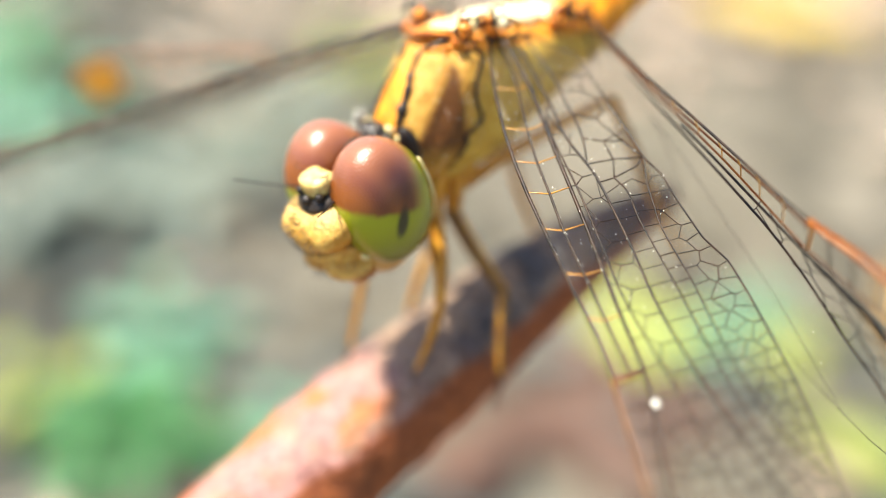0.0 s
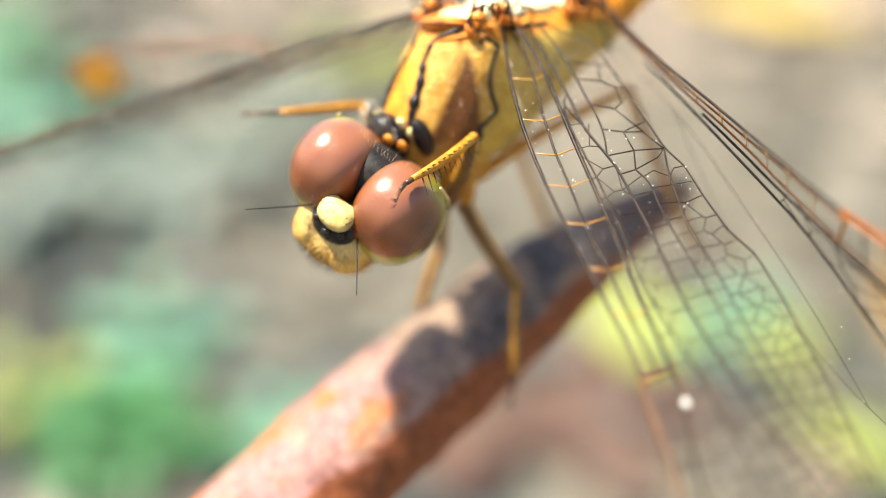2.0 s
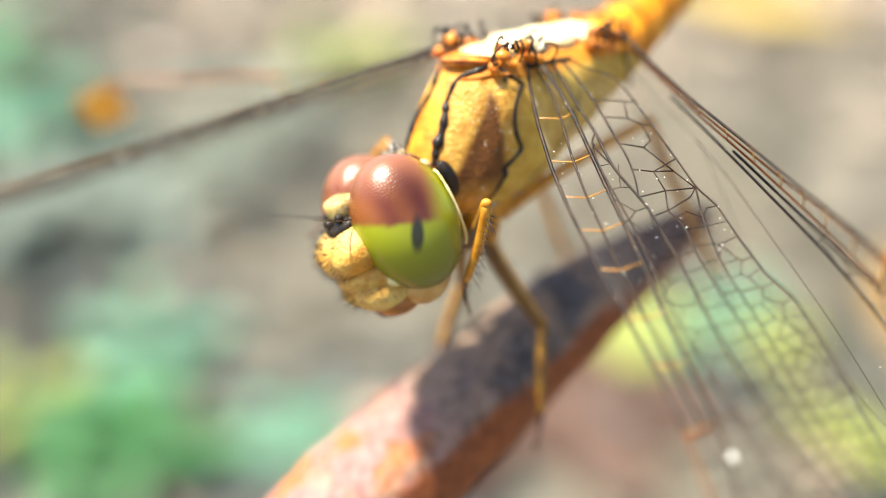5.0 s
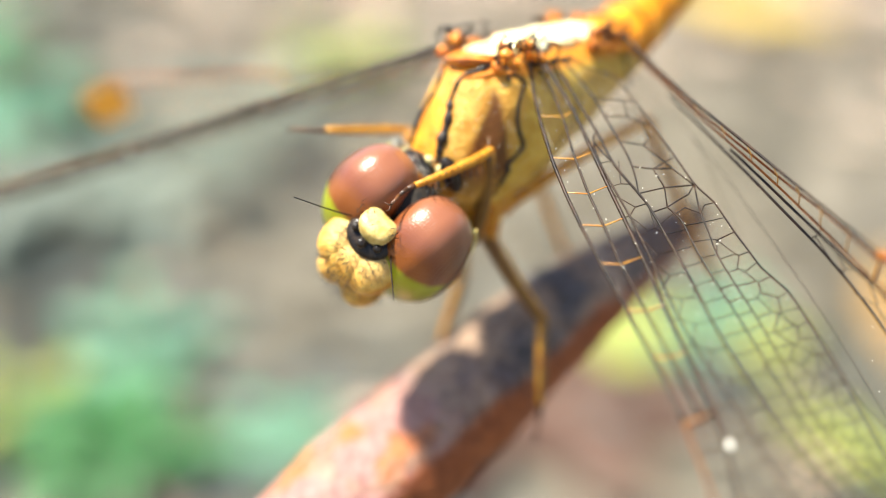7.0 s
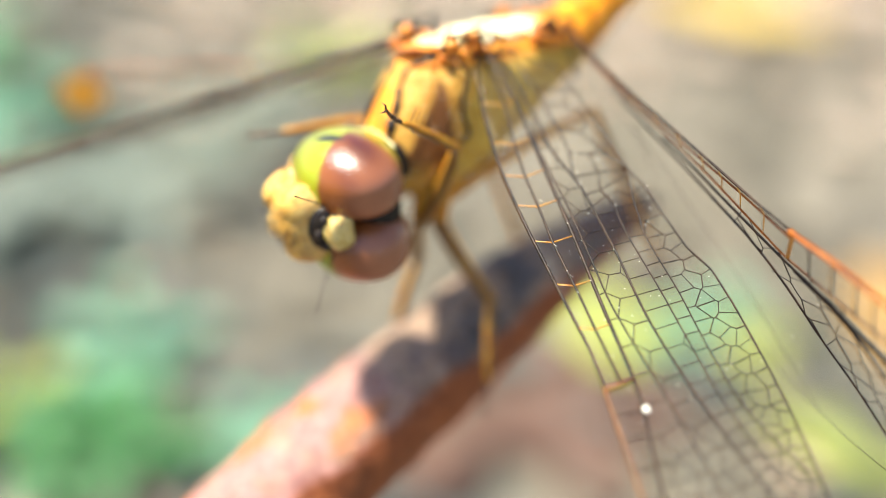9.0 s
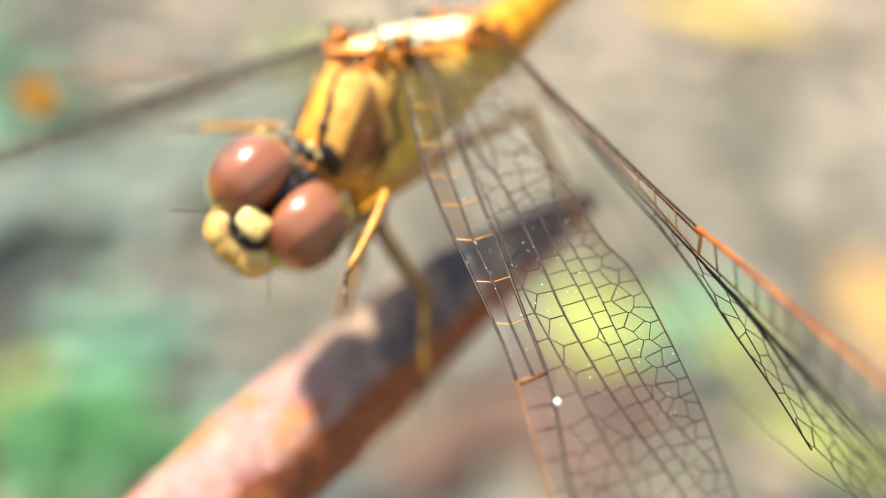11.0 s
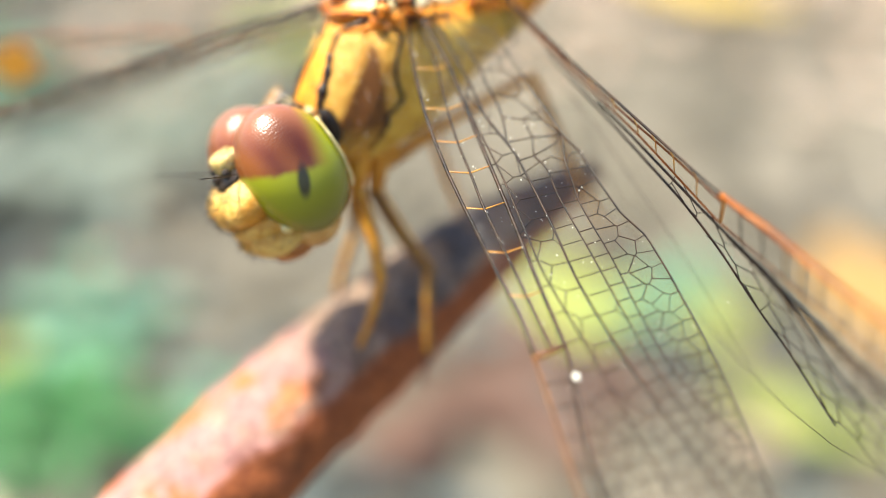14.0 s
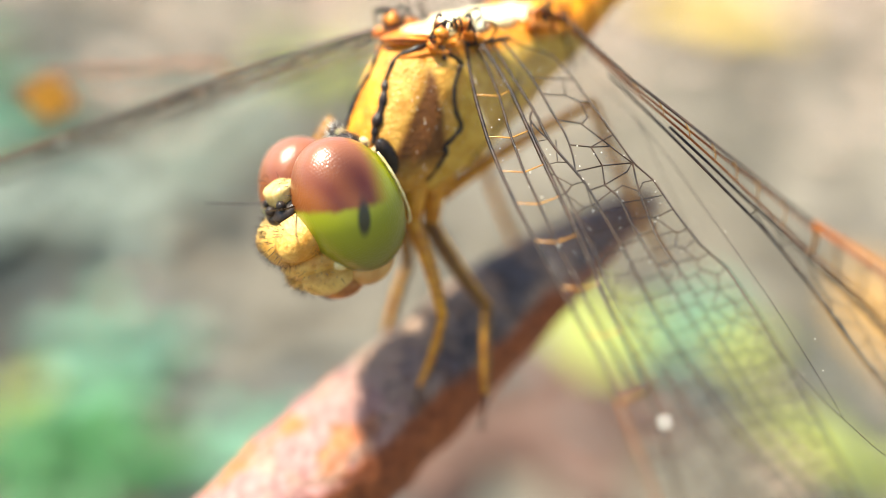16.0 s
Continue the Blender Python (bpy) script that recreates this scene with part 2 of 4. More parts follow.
def leaf_material(name, a, b, through=0.35):
    m = Mat(name, 0.55)
    info = m.node("ShaderNodeNewGeometry")
    col = m.mix(info.outputs["Random Per Island"], a, b)
    n = m.noise(0.12, 5)
    m.colour(m.mix(m.math("MULTIPLY", n, 0.5), col, tuple(0.6 * v for v in a)))
    m.bump(n, 0.4, 0.0008)
    out = m.t.nodes["Material Output"]
    tr = m.node("ShaderNodeBsdfTranslucent", i0=col)
    mx = m.t.nodes.new("ShaderNodeMixShader")
    mx.inputs[0].default_value = through
    m.t.links.new(m.b.outputs[0], mx.inputs[1])
    m.t.links.new(tr.outputs[0], mx.inputs[2])
    m.t.links.new(mx.outputs[0], out.inputs[0])
    return m.m


def membrane_material():
    m = bpy.data.materials.new("wing membrane")
    m.use_nodes = True
    t = m.node_tree
    t.nodes.remove(t.nodes["Principled BSDF"])
    clear = t.nodes.new("ShaderNodeBsdfTransparent")
    clear.inputs[0].default_value = (0.97, 0.955, 0.92, 1)
    gloss = t.nodes.new("ShaderNodeBsdfGlossy")
    gloss.inputs["Roughness"].default_value = 0.32
    haze = t.nodes.new("ShaderNodeBsdfTranslucent")
    haze.inputs[0].default_value = (0.8, 0.75, 0.6, 1)
    tc = t.nodes.new("ShaderNodeTexCoord")
    nz = t.nodes.new("ShaderNodeTexNoise")
    nz.inputs["Scale"].default_value = 900
    bump = t.nodes.new("ShaderNodeBump")
    bump.inputs["Strength"].default_value, bump.inputs["Distance"].default_value = 0.6, 0.0002
    t.links.new(tc.outputs["Object"], nz.inputs["Vector"])
    t.links.new(nz.outputs["Fac"], bump.inputs["Height"])
    t.links.new(bump.outputs[0], gloss.inputs["Normal"])
    a, b = t.nodes.new("ShaderNodeMixShader"), t.nodes.new("ShaderNodeMixShader")
    a.inputs[0].default_value, b.inputs[0].default_value = 0.022, 0.03
    t.links.new(clear.outputs[0], a.inputs[1])
    t.links.new(gloss.outputs[0], a.inputs[2])
    t.links.new(a.outputs[0], b.inputs[1])
    t.links.new(haze.outputs[0], b.inputs[2])
    t.links.new(b.outputs[0], t.nodes["Material Output"].inputs[0])
    return m


thorax_skin, abdomen_skin, eye_skin = thorax_material(), abdomen_material(), eye_material()
face_skin, leg_skin, bark, soil, membrane = face_material(), leg_material(), bark_material(), ground_material(), membrane_material()
# straw-coloured, brown and green leaves
straw = leaf_material("dry straw leaf", (0.15, 0.13, 0.088), (0.256, 0.224, 0.165))
pale_leaf = leaf_material("bleached dry leaf", (0.68, 0.52, 0.39), (0.88, 0.71, 0.57))
brown_leaf = leaf_material("dry brown leaf", (0.13, 0.065, 0.04), (0.21, 0.12, 0.08))
grey_leaf = leaf_material("grey weathered leaf", (0.085, 0.102, 0.092), (0.15, 0.176, 0.16))
green_leaf = leaf_material("fresh green leaf", (0.05, 0.2, 0.05), (0.11, 0.3, 0.1))
mint_leaf = leaf_material("pale green leaf", (0.17, 0.36, 0.22), (0.27, 0.47, 0.32))
yellow_leaf = leaf_material("yellow leaf", (0.7, 0.5, 0.1), (0.78, 0.6, 0.18))
gold_leaf = leaf_material("orange yellow leaf", (0.408, 0.232, 0.07), (0.475, 0.302, 0.09))
sage_leaf = leaf_material("grey green leaf", (0.24, 0.28, 0.22), (0.34, 0.38, 0.31))
lime_leaf = leaf_material("yellow green leaf", (0.36, 0.4, 0.09), (0.47, 0.48, 0.15))


# ---------------------------------------------------------------- mesh helpers
def mesh_of(name, bm, material, smooth=True):
    """A mesh in metres from a bmesh in millimetres."""
    for v in bm.verts:
        v.co *= MM
    me = bpy.data.meshes.new(name)
    bm.to_mesh(me)
    bm.free()
    for p in me.polygons:
        p.use_smooth = smooth
    for one in material if isinstance(material, (list, tuple)) else [material]:
        me.materials.append(one)
    return me


def part(name, bm, material, parent=None, label="", kind="", smooth=True):
    ob = new(name, mesh_of(name, bm, material, smooth))
    if parent is not None:
        ob.parent = parent
    return tagged(ob, label=label, kind=kind)


def catmull(points, n):
    """n points along a smooth curve through the given ones."""
    p = [Vector(q) for q in points]
    p = [2 * p[0] - p[1], *p, 2 * p[-1] - p[-2]]
    out, k = [], len(p) - 3
    for i in range(n):
        s = i / (n - 1) * k
        j = min(int(s), k - 1)
        f = s - j
        a, b, c, d = p[j : j + 4]
        out.append(0.5 * (2 * b + (c - a) * f + (2 * a - 5 * b + 4 * c - d) * f * f + (3 * b - a - 3 * c + d) * f**3))
    return out


def tube(bm, points, radii, sides=6, cap=True, mat=0):
    """A round tube along points with a radius for each."""
    rings, side = [], None
    for i, p in enumerate(points):
        a, b = points[max(0, i - 1)], points[min(len(points) - 1, i + 1)]
        ahead = (b - a).normalized()
        ref = side if side is not None else (Vector((0, 0, 1)) if abs(ahead.z) < 0.9 else Vector((1, 0, 0)))
        side = (ref - ref.dot(ahead) * ahead).normalized()
        other = ahead.cross(side)
        r = radii[i] if hasattr(radii, "__len__") else radii
        rings.append([bm.verts.new(p + r * (math.cos(w) * side + math.sin(w) * other)) for w in (2 * math.pi * k / sides for k in range(sides))])
    for a, b in zip(rings, rings[1:]):
        for k in range(sides):
            f = bm.faces.new((a[k], a[(k + 1) % sides], b[(k + 1) % sides], b[k]))
            f.material_index = mat
    if cap:
        bm.faces.new(rings[0][::-1]).material_index = mat
        bm.faces.new(rings[-1]).material_index = mat
    return rings


def ellipsoid(bm, centre, radii, turn=(0, 0, 0), sub=3, power=None):
    got = bmesh.ops.create_icosphere(bm, subdivisions=sub, radius=1)["verts"]
    m = Matrix.Translation(centre) @ Euler([radians(a) for a in turn]).to_matrix().to_4x4() @ Matrix.Diagonal((*radii, 1))
    bmesh.ops.transform(bm, matrix=m, verts=got)
    return got


def bristles(bm, spots, length, thick, rng, lean=0.25):
    """Fine tapering hairs at (place, normal) spots."""
    for p, n in spots:
        d = (n + Vector([rng.uniform(-lean, lean) for _ in range(3)])).normalized()
        l = length * rng.uniform(0.6, 1.2)
        bend = Vector([rng.uniform(-0.15, 0.15) for _ in range(3)]) * l
        tube(bm, [p, p + d * l * 0.5 + bend * 0.3, p + d * l + bend], [thick, thick * 0.7, thick * 0.15], 3)


# ---------------------------------------------------------------- ground and twig
def ground_sheet():
    bm = bmesh.new()
    rings = [0, 150, 300, 450, 600, 800, 1100, 1600, 3000, 8000, 30000, 200000, 2000000]
    rng = random.Random(5)
    prev = None
    for r in rings:
        row = []
        for k in range(48 if r else 1):
            w = 2 * math.pi * k / 48
            h = rng.uniform(-4, 3) if 0 < r < 2000 else 0
            row.append(bm.verts.new((r * math.cos(w), 400 + r * math.sin(w), h - 2)))
        if prev:
            for k in range(48):
                a = prev[k % len(prev)], prev[(k + 1) % len(prev)]
                if len(prev) == 1:
                    bm.faces.new((prev[0], row[k], row[(k + 1) % 48]))
                else:
                    bm.faces.new((a[0], row[k], row[(k + 1) % 48], a[1]))
        prev = row
    return part("ground", bm, soil, kind="structure")


ground = tagged(ground_sheet(), "dry sandy soil below the twig", "ground")

BODY = pose(0.001, 0.036125, 0.184570, 6.34, -2.86, -142.49)  # the insect: x ahead, y to its left, z up


def twig_thing():
    pts = [(34, 0, -180), (26, -1, -70), (22.84, -2.31, -25.08), (14.76, -1.89, -20.49), (9.71, -1.63, -17.62), (4.95, -1.26, -14.59), (-0.18, -0.57, -11.87), (-4.83, -0.24, -9.68), (-8.7, 0.41, -7.92), (-11.4, 0.95, -6.9)]
    line = catmull(pts, 420)
    rad = catmull([(r, 0, 0) for r in (4.2, 3.8, 3.4, 3.2, 3.05, 2.85, 2.55, 2.12, 1.36, 0.8)], 420)
    bm = bmesh.new()
    rings = tube(bm, line, [r.x for r in rad], 40, cap=True)
    for ring, c in zip(rings, line):
        for v in ring:
            d = v.co - c
            k = 0.06 * noise.noise(v.co * 0.2) + 0.06 * noise.noise(v.co * 0.7) + 0.025 * noise.noise(v.co * 2.5)
            v.co = c + d * (1 + k)
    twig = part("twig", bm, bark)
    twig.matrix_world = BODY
    # broken end and small knots
    bm = bmesh.new()
    rng = random.Random(3)
    for k in range(9):
        w = 2 * math.pi * k / 9
        p = Vector((-11.3, 0.95 + 0.45 * math.cos(w), -6.9 + 0.45 * math.sin(w)))
        tube(bm, [p, p + Vector((-0.5 - 0.7 * rng.random(), rng.uniform(-0.2, 0.2), 0.3))], [0.3, 0.08], 5)
    part("broken_end", bm, bark, twig, "splintered broken end")
    for x, w, r in ((10, 1.9, 0.9), (3.5, 0.8, 0.7), (-4.0, 2.3, 0.6)):
        i = min(range(420), key=lambda j: abs(line[j].x - x))
        bm = bmesh.new()
        ellipsoid(bm, line[i] + Vector((0, math.cos(w), math.sin(w))) * rad[i].x * 0.93, (r, r * 0.8, r * 0.5), sub=2)
        part("knot", bm, bark, twig, "small bark knot")
    return tagged(twig, "reddish brown dry twig with grey and pink bark", "twig")


twig = twig_thing()

# ---------------------------------------------------------------- the insect
dragonfly = tagged(new("dragonfly"), "yellow and brown dragonfly perched on a twig, wings spread", "dragonfly")
dragonfly.empty_display_size = 0.002
dragonfly.matrix_world = BODY

SHEAR = 0.4
SECTIONS = [  # along the body, centre height, half height, half width
    (3.62, -0.5, 0.4, 0.4), (3.45, -0.35, 1.35, 0.75), (3.1, 0.0, 2.4, 1.25), (2.55, 0.05, 2.8, 1.7), (1.6, 0.0, 2.95, 2.12),
    (0.2, 0.0, 3.05, 2.25), (-1.5, 0.2, 2.85, 2.2), (-3.2, 0.85, 2.15, 2.0), (-4.6, 1.4, 1.5, 1.7), (-5.6, 1.6, 1.15, 1.45), (-6.4, 1.75, 0.9, 1.25),
]


def section(s):
    rows = SECTIONS
    for a, b in zip(rows, rows[1:]):
        if a[0] >= s >= b[0]:
            f = (a[0] - s) / (a[0] - b[0])
            f = f * f * (3 - 2 * f) * 0.5 + f * 0.5
            return [x + (y - x) * f for x, y in zip(a[1:], b[1:])]
    return rows[-1][1:] if s < rows[-1][0] else rows[0][1:]


def thorax_point(s, w, lift=0.0):
    """A place on the thorax: s along it, w round it (0 at the left side, 90 on top)."""
    zc, hz, hy = section(s)
    c, k = math.cos(radians(w)), math.sin(radians(w))
    e = 2 / 2.5
    y = (hy + lift) * math.copysign(abs(c) ** e, c)
    z = zc + (hz + lift) * math.copysign(abs(k) ** e, k)
    return Vector((s - SHEAR * z, y, z))


def thorax_side(s, z, lift=0.0, side=1):
    """A place on the side at height z."""
    zc, hz, hy = section(s)
    q = min(1, abs(z - zc) / (hz + lift))
    y = (hy + lift) * (1 - q**2.5) ** (1 / 2.5)
    return Vector((s - SHEAR * z, side * y, z))


def thorax():
    bm = bmesh.new()
    steps = [3.62 - 10.02 * i / 60 for i in range(61)]
    rings = [[bm.verts.new(thorax_point(s, 360 * k / 64)) for k in range(64)] for s in steps]
    for a, b in zip(rings, rings[1:]):
        for k in range(64):
            bm.faces.new((a[k], b[k], b[(k + 1) % 64], a[(k + 1) % 64]))
    bm.faces.new(rings[0])
    bm.faces.new(rings[-1][::-1])
    for v in bm.verts:
        v.co += Vector((0, 0.04, 0.03)) * noise.noise(v.co * 0.9)
    body = part("thorax", bm, thorax_skin, dragonfly, "yellow brown banded thorax")
    for side in (1, -1):
        seams = [
            [(3.28, 1.53), (3.34, 0.8), (3.4, 0.0), (3.36, -0.6)],
            [(1.0, 2.0), (1.24, 1.16), (0.96, 0.34), (0.52, -0.25), (0.7, -0.6), (0.98, -0.9), (0.8, -1.2), (0.9, -1.58), (1.0, -2.2)],
            [(3.28, 1.53), (3.08, 2.27), (2.64, 2.52), (1.96, 2.65), (1.6, 2.38), (1.0, 1.95)],
            [(-1.9, 1.9), (-2.0, 1.0), (-2.0, 0.2), (-1.6, -0.6), (-1.1, -1.4), (-0.9, -2.0)],
        ]
        widths = (0.15, 0.095, 0.085, 0.035)
        for rows, w in zip(seams, widths):
            line = catmull([thorax_side(s, z, 0.0, side) for s, z in rows], 36)
            bm = bmesh.new()
            tube(bm, line, [w * (0.55 + 1.0 * abs(noise.noise(p * 2.3)) + 0.35 * math.sin(math.pi * k / 36)) for k, p in enumerate(line)], 6)
            part("seam", bm, black, body, "black seam")
        bm = bmesh.new()
        ellipsoid(bm, thorax_side(1.72, 2.2, 0.02, side), (0.1, 0.07, 0.1), sub=2)
        part("spot", bm, black, body, "small black spot")
        # wing root plate, orange with a toothed rim
        bm = bmesh.new()
        for i in range(24):
            p = thorax_side(3.0 - 0.08 * i, 2.28 + 0.12 * math.sin(i / 23 * math.pi), 0.05, side)
            ellipsoid(bm, p, (0.075, 0.06, 0.075), sub=1)
        part("rim", bm, orange, body, "orange beaded rim below the wing root")
    # short pale down over the sides
    rng = random.Random(31)
    spots = []
    for _ in range(260):
        sx, w = rng.uniform(-5, 3.6), rng.uniform(-80, 260)
        p, q = thorax_point(sx, w), thorax_point(sx, w, 0.2)
        spots.append((p, (q - p).normalized()))
    bm = bmesh.new()
    bristles(bm, spots, 0.24, 0.006, rng, 0.5)
    part("down", bm, hair_pale, body, "short pale down", "stuff")
    bm = bmesh.new()
    for _ in range(220):
        r = rng.uniform(0.012, 0.03)
        ellipsoid(bm, thorax_point(rng.uniform(-4, 3.4), rng.uniform(-60, 240), 0.01), (r, r, r), sub=1)
    part("dust_specks", bm, hair_pale, body, "pale dust specks", "stuff")
    return body


body = thorax()


def wing_roots():
    rng = random.Random(11)
    for side in (1, -1):
        for x, z in ((0.1, 3.05), (-4.3, 3.0)):
            for k in range(11):
                bm = bmesh.new()
                p = Vector((x + rng.uniform(-1.3, 1.1), side * rng.uniform(1.0, 1.95), z + rng.uniform(-0.5, 0.25)))
                ellipsoid(bm, p, [rng.uniform(0.12, 0.36) for _ in range(3)], [rng.uniform(0, 180) for _ in range(3)], 2)
                part("wing_root_plate", bm, orange, dragonfly, "orange knobbed wing root plate")
            for k in range(12):
                c = Vector((x + rng.uniform(-1.1, 1.0), side * rng.uniform(1.3, 1.95), z + rng.uniform(-0.25, 0.3)))
                r = rng.uniform(0.25, 0.45)
                a, b = Vector((rng.uniform(-1, 1), side * 0.6, 0.3)).normalized(), Vector((rng.uniform(-0.4, 0.4), 0.2, 1)).normalized()
                bm = bmesh.new()
                w0 = rng.uniform(0, 6)
                tube(bm, [c + r * (math.cos(w0 + q) * a + math.sin(w0 + q) * b) for q in (i * 0.42 for i in range(12))], 0.045, 5)
                part("hinge_rod", bm, black, dragonfly, "black hinge rod")
    for x, w, h, skin in ((1.0, 1.0, 0.22, orange), (0.2, 1.15, 0.34, cream), (-1.2, 1.3, 0.5, pale), (-2.6, 1.3, 0.5, pale), (-4.0, 1.3, 0.5, pale), (-5.2, 1.15, 0.36, cream)):
        bm = bmesh.new()
        ellipsoid(bm, (x, 0, 2.9 - 0.05 * abs(x + 2)), (1.25, w, h), sub=3)
        plate = part("back_plate", bm, skin, dragonfly, "orange plate on the back" if skin is orange else "pale glossy plate on the back")
        bm = bmesh.new()
        mid = 2.9 - 0.05 * abs(x + 2)
        edge = [Vector((x + 1.24 * math.cos(q), w * 0.97 * math.sin(q), mid + 0.08 + 0.06 * math.sin(3 * q))) for q in (2 * math.pi * i / 30 for i in range(31))]
        tube(bm, edge, [0.035 + 0.03 * abs(math.sin(q * 0.4)) for q in range(31)], 5, False)
        part("plate_edge", bm, vein_amber, plate, "dark brown plate edge")


wing_roots()


def prothorax():
    bm = bmesh.new()
    ellipsoid(bm, (4.15, 0.2, -1.15), (0.75, 0.95, 1.05), (0, 20, 0), 3)
    ellipsoid(bm, (4.6, 0.3, -1.7), (0.55, 0.6, 0.7), (0, 0, 0), 3)
    for side in (1, -1):
        ellipsoid(bm, (3.5, 1.5 * side, -0.95), (0.36, 0.36, 0.8), (0, 22, 0), 3)
    neck = part("neck", bm, black, dragonfly, "black neck shield with yellow plates")
    for x, y, z, skin in ((3.97, 0.8, -0.5, cream), (3.72, 1.18, -0.83, cream), (4.58, 0.88, -0.97, orange), (4.22, 1.2, -1.2, orange), (4.1, -0.4, -0.4, cream), (3.9, -0.8, -0.8, cream)):
        bm = bmesh.new()
        ellipsoid(bm, (x, y, z), (0.15, 0.22, 0.26), (0, 20, 25), 3)
        part("neck_plate", bm, skin, neck, "small yellow plate")
    bm = bmesh.new()
    rng = random.Random(2)
    spots = []
    for _ in range(70):
        w = rng.uniform(-1.3, 1.3)
        n = Vector((0.35, math.sin(w), math.cos(w) * 0.9)).normalized()
        spots.append((Vector((4.2, 0.1, -1.1)) + Vector((n.x * 0.7, n.y * 0.95, n.z * 1.05)), n))
    bristles(bm, spots, 0.55, 0.008, rng)
    part("neck_hairs", bm, hair_pale, neck, "pale fuzzy hairs", "stuff")


prothorax()


def abdomen():
    line = catmull([(-5.0, 0, 1.6), (-7.2, 0, 2.5), (-9.8, 0, 4.0), (-13.5, 0, 6.3), (-18, 0, 8.9), (-24, 0, 11.8)], 121)
    rad = [1.45, 1.42, 1.3, 1.15, 1.08, 1.05, 1.02, 1.0, 0.92, 0.7, 0.35]
    for i in range(10):
        bm = bmesh.new()
        a, b = i * 12, i * 12 + 12
        pts = line[a : b + 1]
        rr = [(rad[i] + (rad[i + 1] - rad[i]) * k / 12) * (1 + 0.035 * math.sin(math.pi * k / 12) + (0.04 if k == 12 else 0)) for k in range(13)]
        tube(bm, pts, rr, 28)
        part("abdomen_segment", bm, abdomen_skin, dragonfly)
        bm = bmesh.new()
        ring = [pts[-1] + rr[-1] * 1.005 * Vector((0.25 * math.sin(w), math.cos(w), math.sin(w))) for w in (2 * math.pi * k / 28 for k in range(29))]
        tube(bm, ring, 0.06, 4, False)
        part("abdomen_ring", bm, vein_amber, dragonfly, "brown joint ring")


abdomen()


# ---------------------------------------------------------------- head
def head_thing():
    """The head about its pivot: x to the face, y to its left, z up."""
    bm = bmesh.new()
    ellipsoid(bm, (-0.45, 0, 0.1), (1.25, 2.1, 1.9), sub=4)
    ellipsoid(bm, (0.3, 0, -1.0), (1.1, 1.3, 1.3), sub=4)
    head = part("head", bm, nape, dragonfly, "turning head with two large eyes")
    for side in (1, -1):
        bm = bmesh.new()
        got = ellipsoid(bm, (0.06, 1.5 * side, 0.15), (1.86, 1.5, 2.52), (0, 0, 0), 5)
        for v in got:  # fuller on the inner side, flat where the eyes meet
            a = min(0.995, max(0.0, 1 - v.co.y * side / 1.5))
            full = (1 - a**3) ** (1 / 3) / math.sqrt(1 - a * a)
            v.co.x, v.co.z = 0.06 + (v.co.x - 0.06) * full, 0.15 + (v.co.z - 0.15) * full
            if v.co.y * side < 0.06:
                v.co.y = side * (0.06 + (v.co.y * side - 0.06) * 0.12)
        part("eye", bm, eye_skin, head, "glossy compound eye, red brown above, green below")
        # thin pale rim behind the eye
        bm = bmesh.new()
        rim = [Vector((-1.42, side * (1.5 + 1.06 * math.cos(w)), 0.15 + 1.8 * math.sin(w))) for w in (radians(a) for a in range(-70, 46, 6))]
        tube(bm, rim, [0.05 + 0.02 * noise.noise(p * 3) for p in rim], 6)
        part("eye_rim", bm, cream, head, "thin yellow rim behind the eye")
    # forehead bump between the eyes
    bm = bmesh.new()
    got = ellipsoid(bm, (1.42, 0, 1.66), (0.52, 0.8, 0.5), (0, 30, 0), 4)
    for v in got:  # squarer than an egg
        d = Vector(((v.co.x - 1.42) / 0.52, v.co.y / 0.8, (v.co.z - 1.66) / 0.5))
        v.co = Vector([c + r * math.copysign(abs(q) ** 0.6, q) for c, r, q in zip((1.5, 0, 1.5), (0.54, 0.68, 0.4), d)])
        v.co.x += 0.12 * (1 - abs(v.co.y) / 0.8) - 0.05
        v.co.y *= 1.0 + 0.3 * (v.co.z - 1.58)
    part("vertex", bm, brow_skin, head, "cream forehead bump")
    bm = bmesh.new()
    ellipsoid(bm, (1.72, 0, 1.02), (0.75, 0.95, 0.3), (0, 20, 0), 3)
    ellipsoid(bm, (1.3, 0.7, 1.1), (0.3, 0.32, 0.36), sub=2)
    ellipsoid(bm, (1.3, -0.7, 1.1), (0.3, 0.32, 0.36), sub=2)
    part("face_groove", bm, black, head, "black groove across the face")
    for y, z, r in ((0.55, 1.3, 0.17), (-0.55, 1.3, 0.17), (0, 1.16, 0.2)):
        bm = bmesh.new()
        ellipsoid(bm, (2.2 - 0.4 * abs(y), y, z), (r, r, r), sub=3)
        part("ocellus", bm, black, head, "shiny black simple eye")
    # frons with two broad lobes above
    bm = bmesh.new()
    ellipsoid(bm, (1.56, 0, -0.2), (1.6, 1.42, 1.05), (0, -4, 0), 4)
    frons = part("forehead", bm, face_skin, head, "pitted orange yellow face")
    for side in (1, -1):
        bm = bmesh.new()
        ellipsoid(bm, (1.66, 0.62 * side, 0.1), (1.42, 0.98, 0.86), (0, 10, 14 * side), 4)
        part("frons_lobe", bm, face_skin, frons)
    bm = bmesh.new()
    ellipsoid(bm, (1.52, 0, -1.12), (1.4, 1.42, 0.82), (0, -10, 0), 4)
    part("clypeus", bm, face_skin, head, "pale yellow lower face")
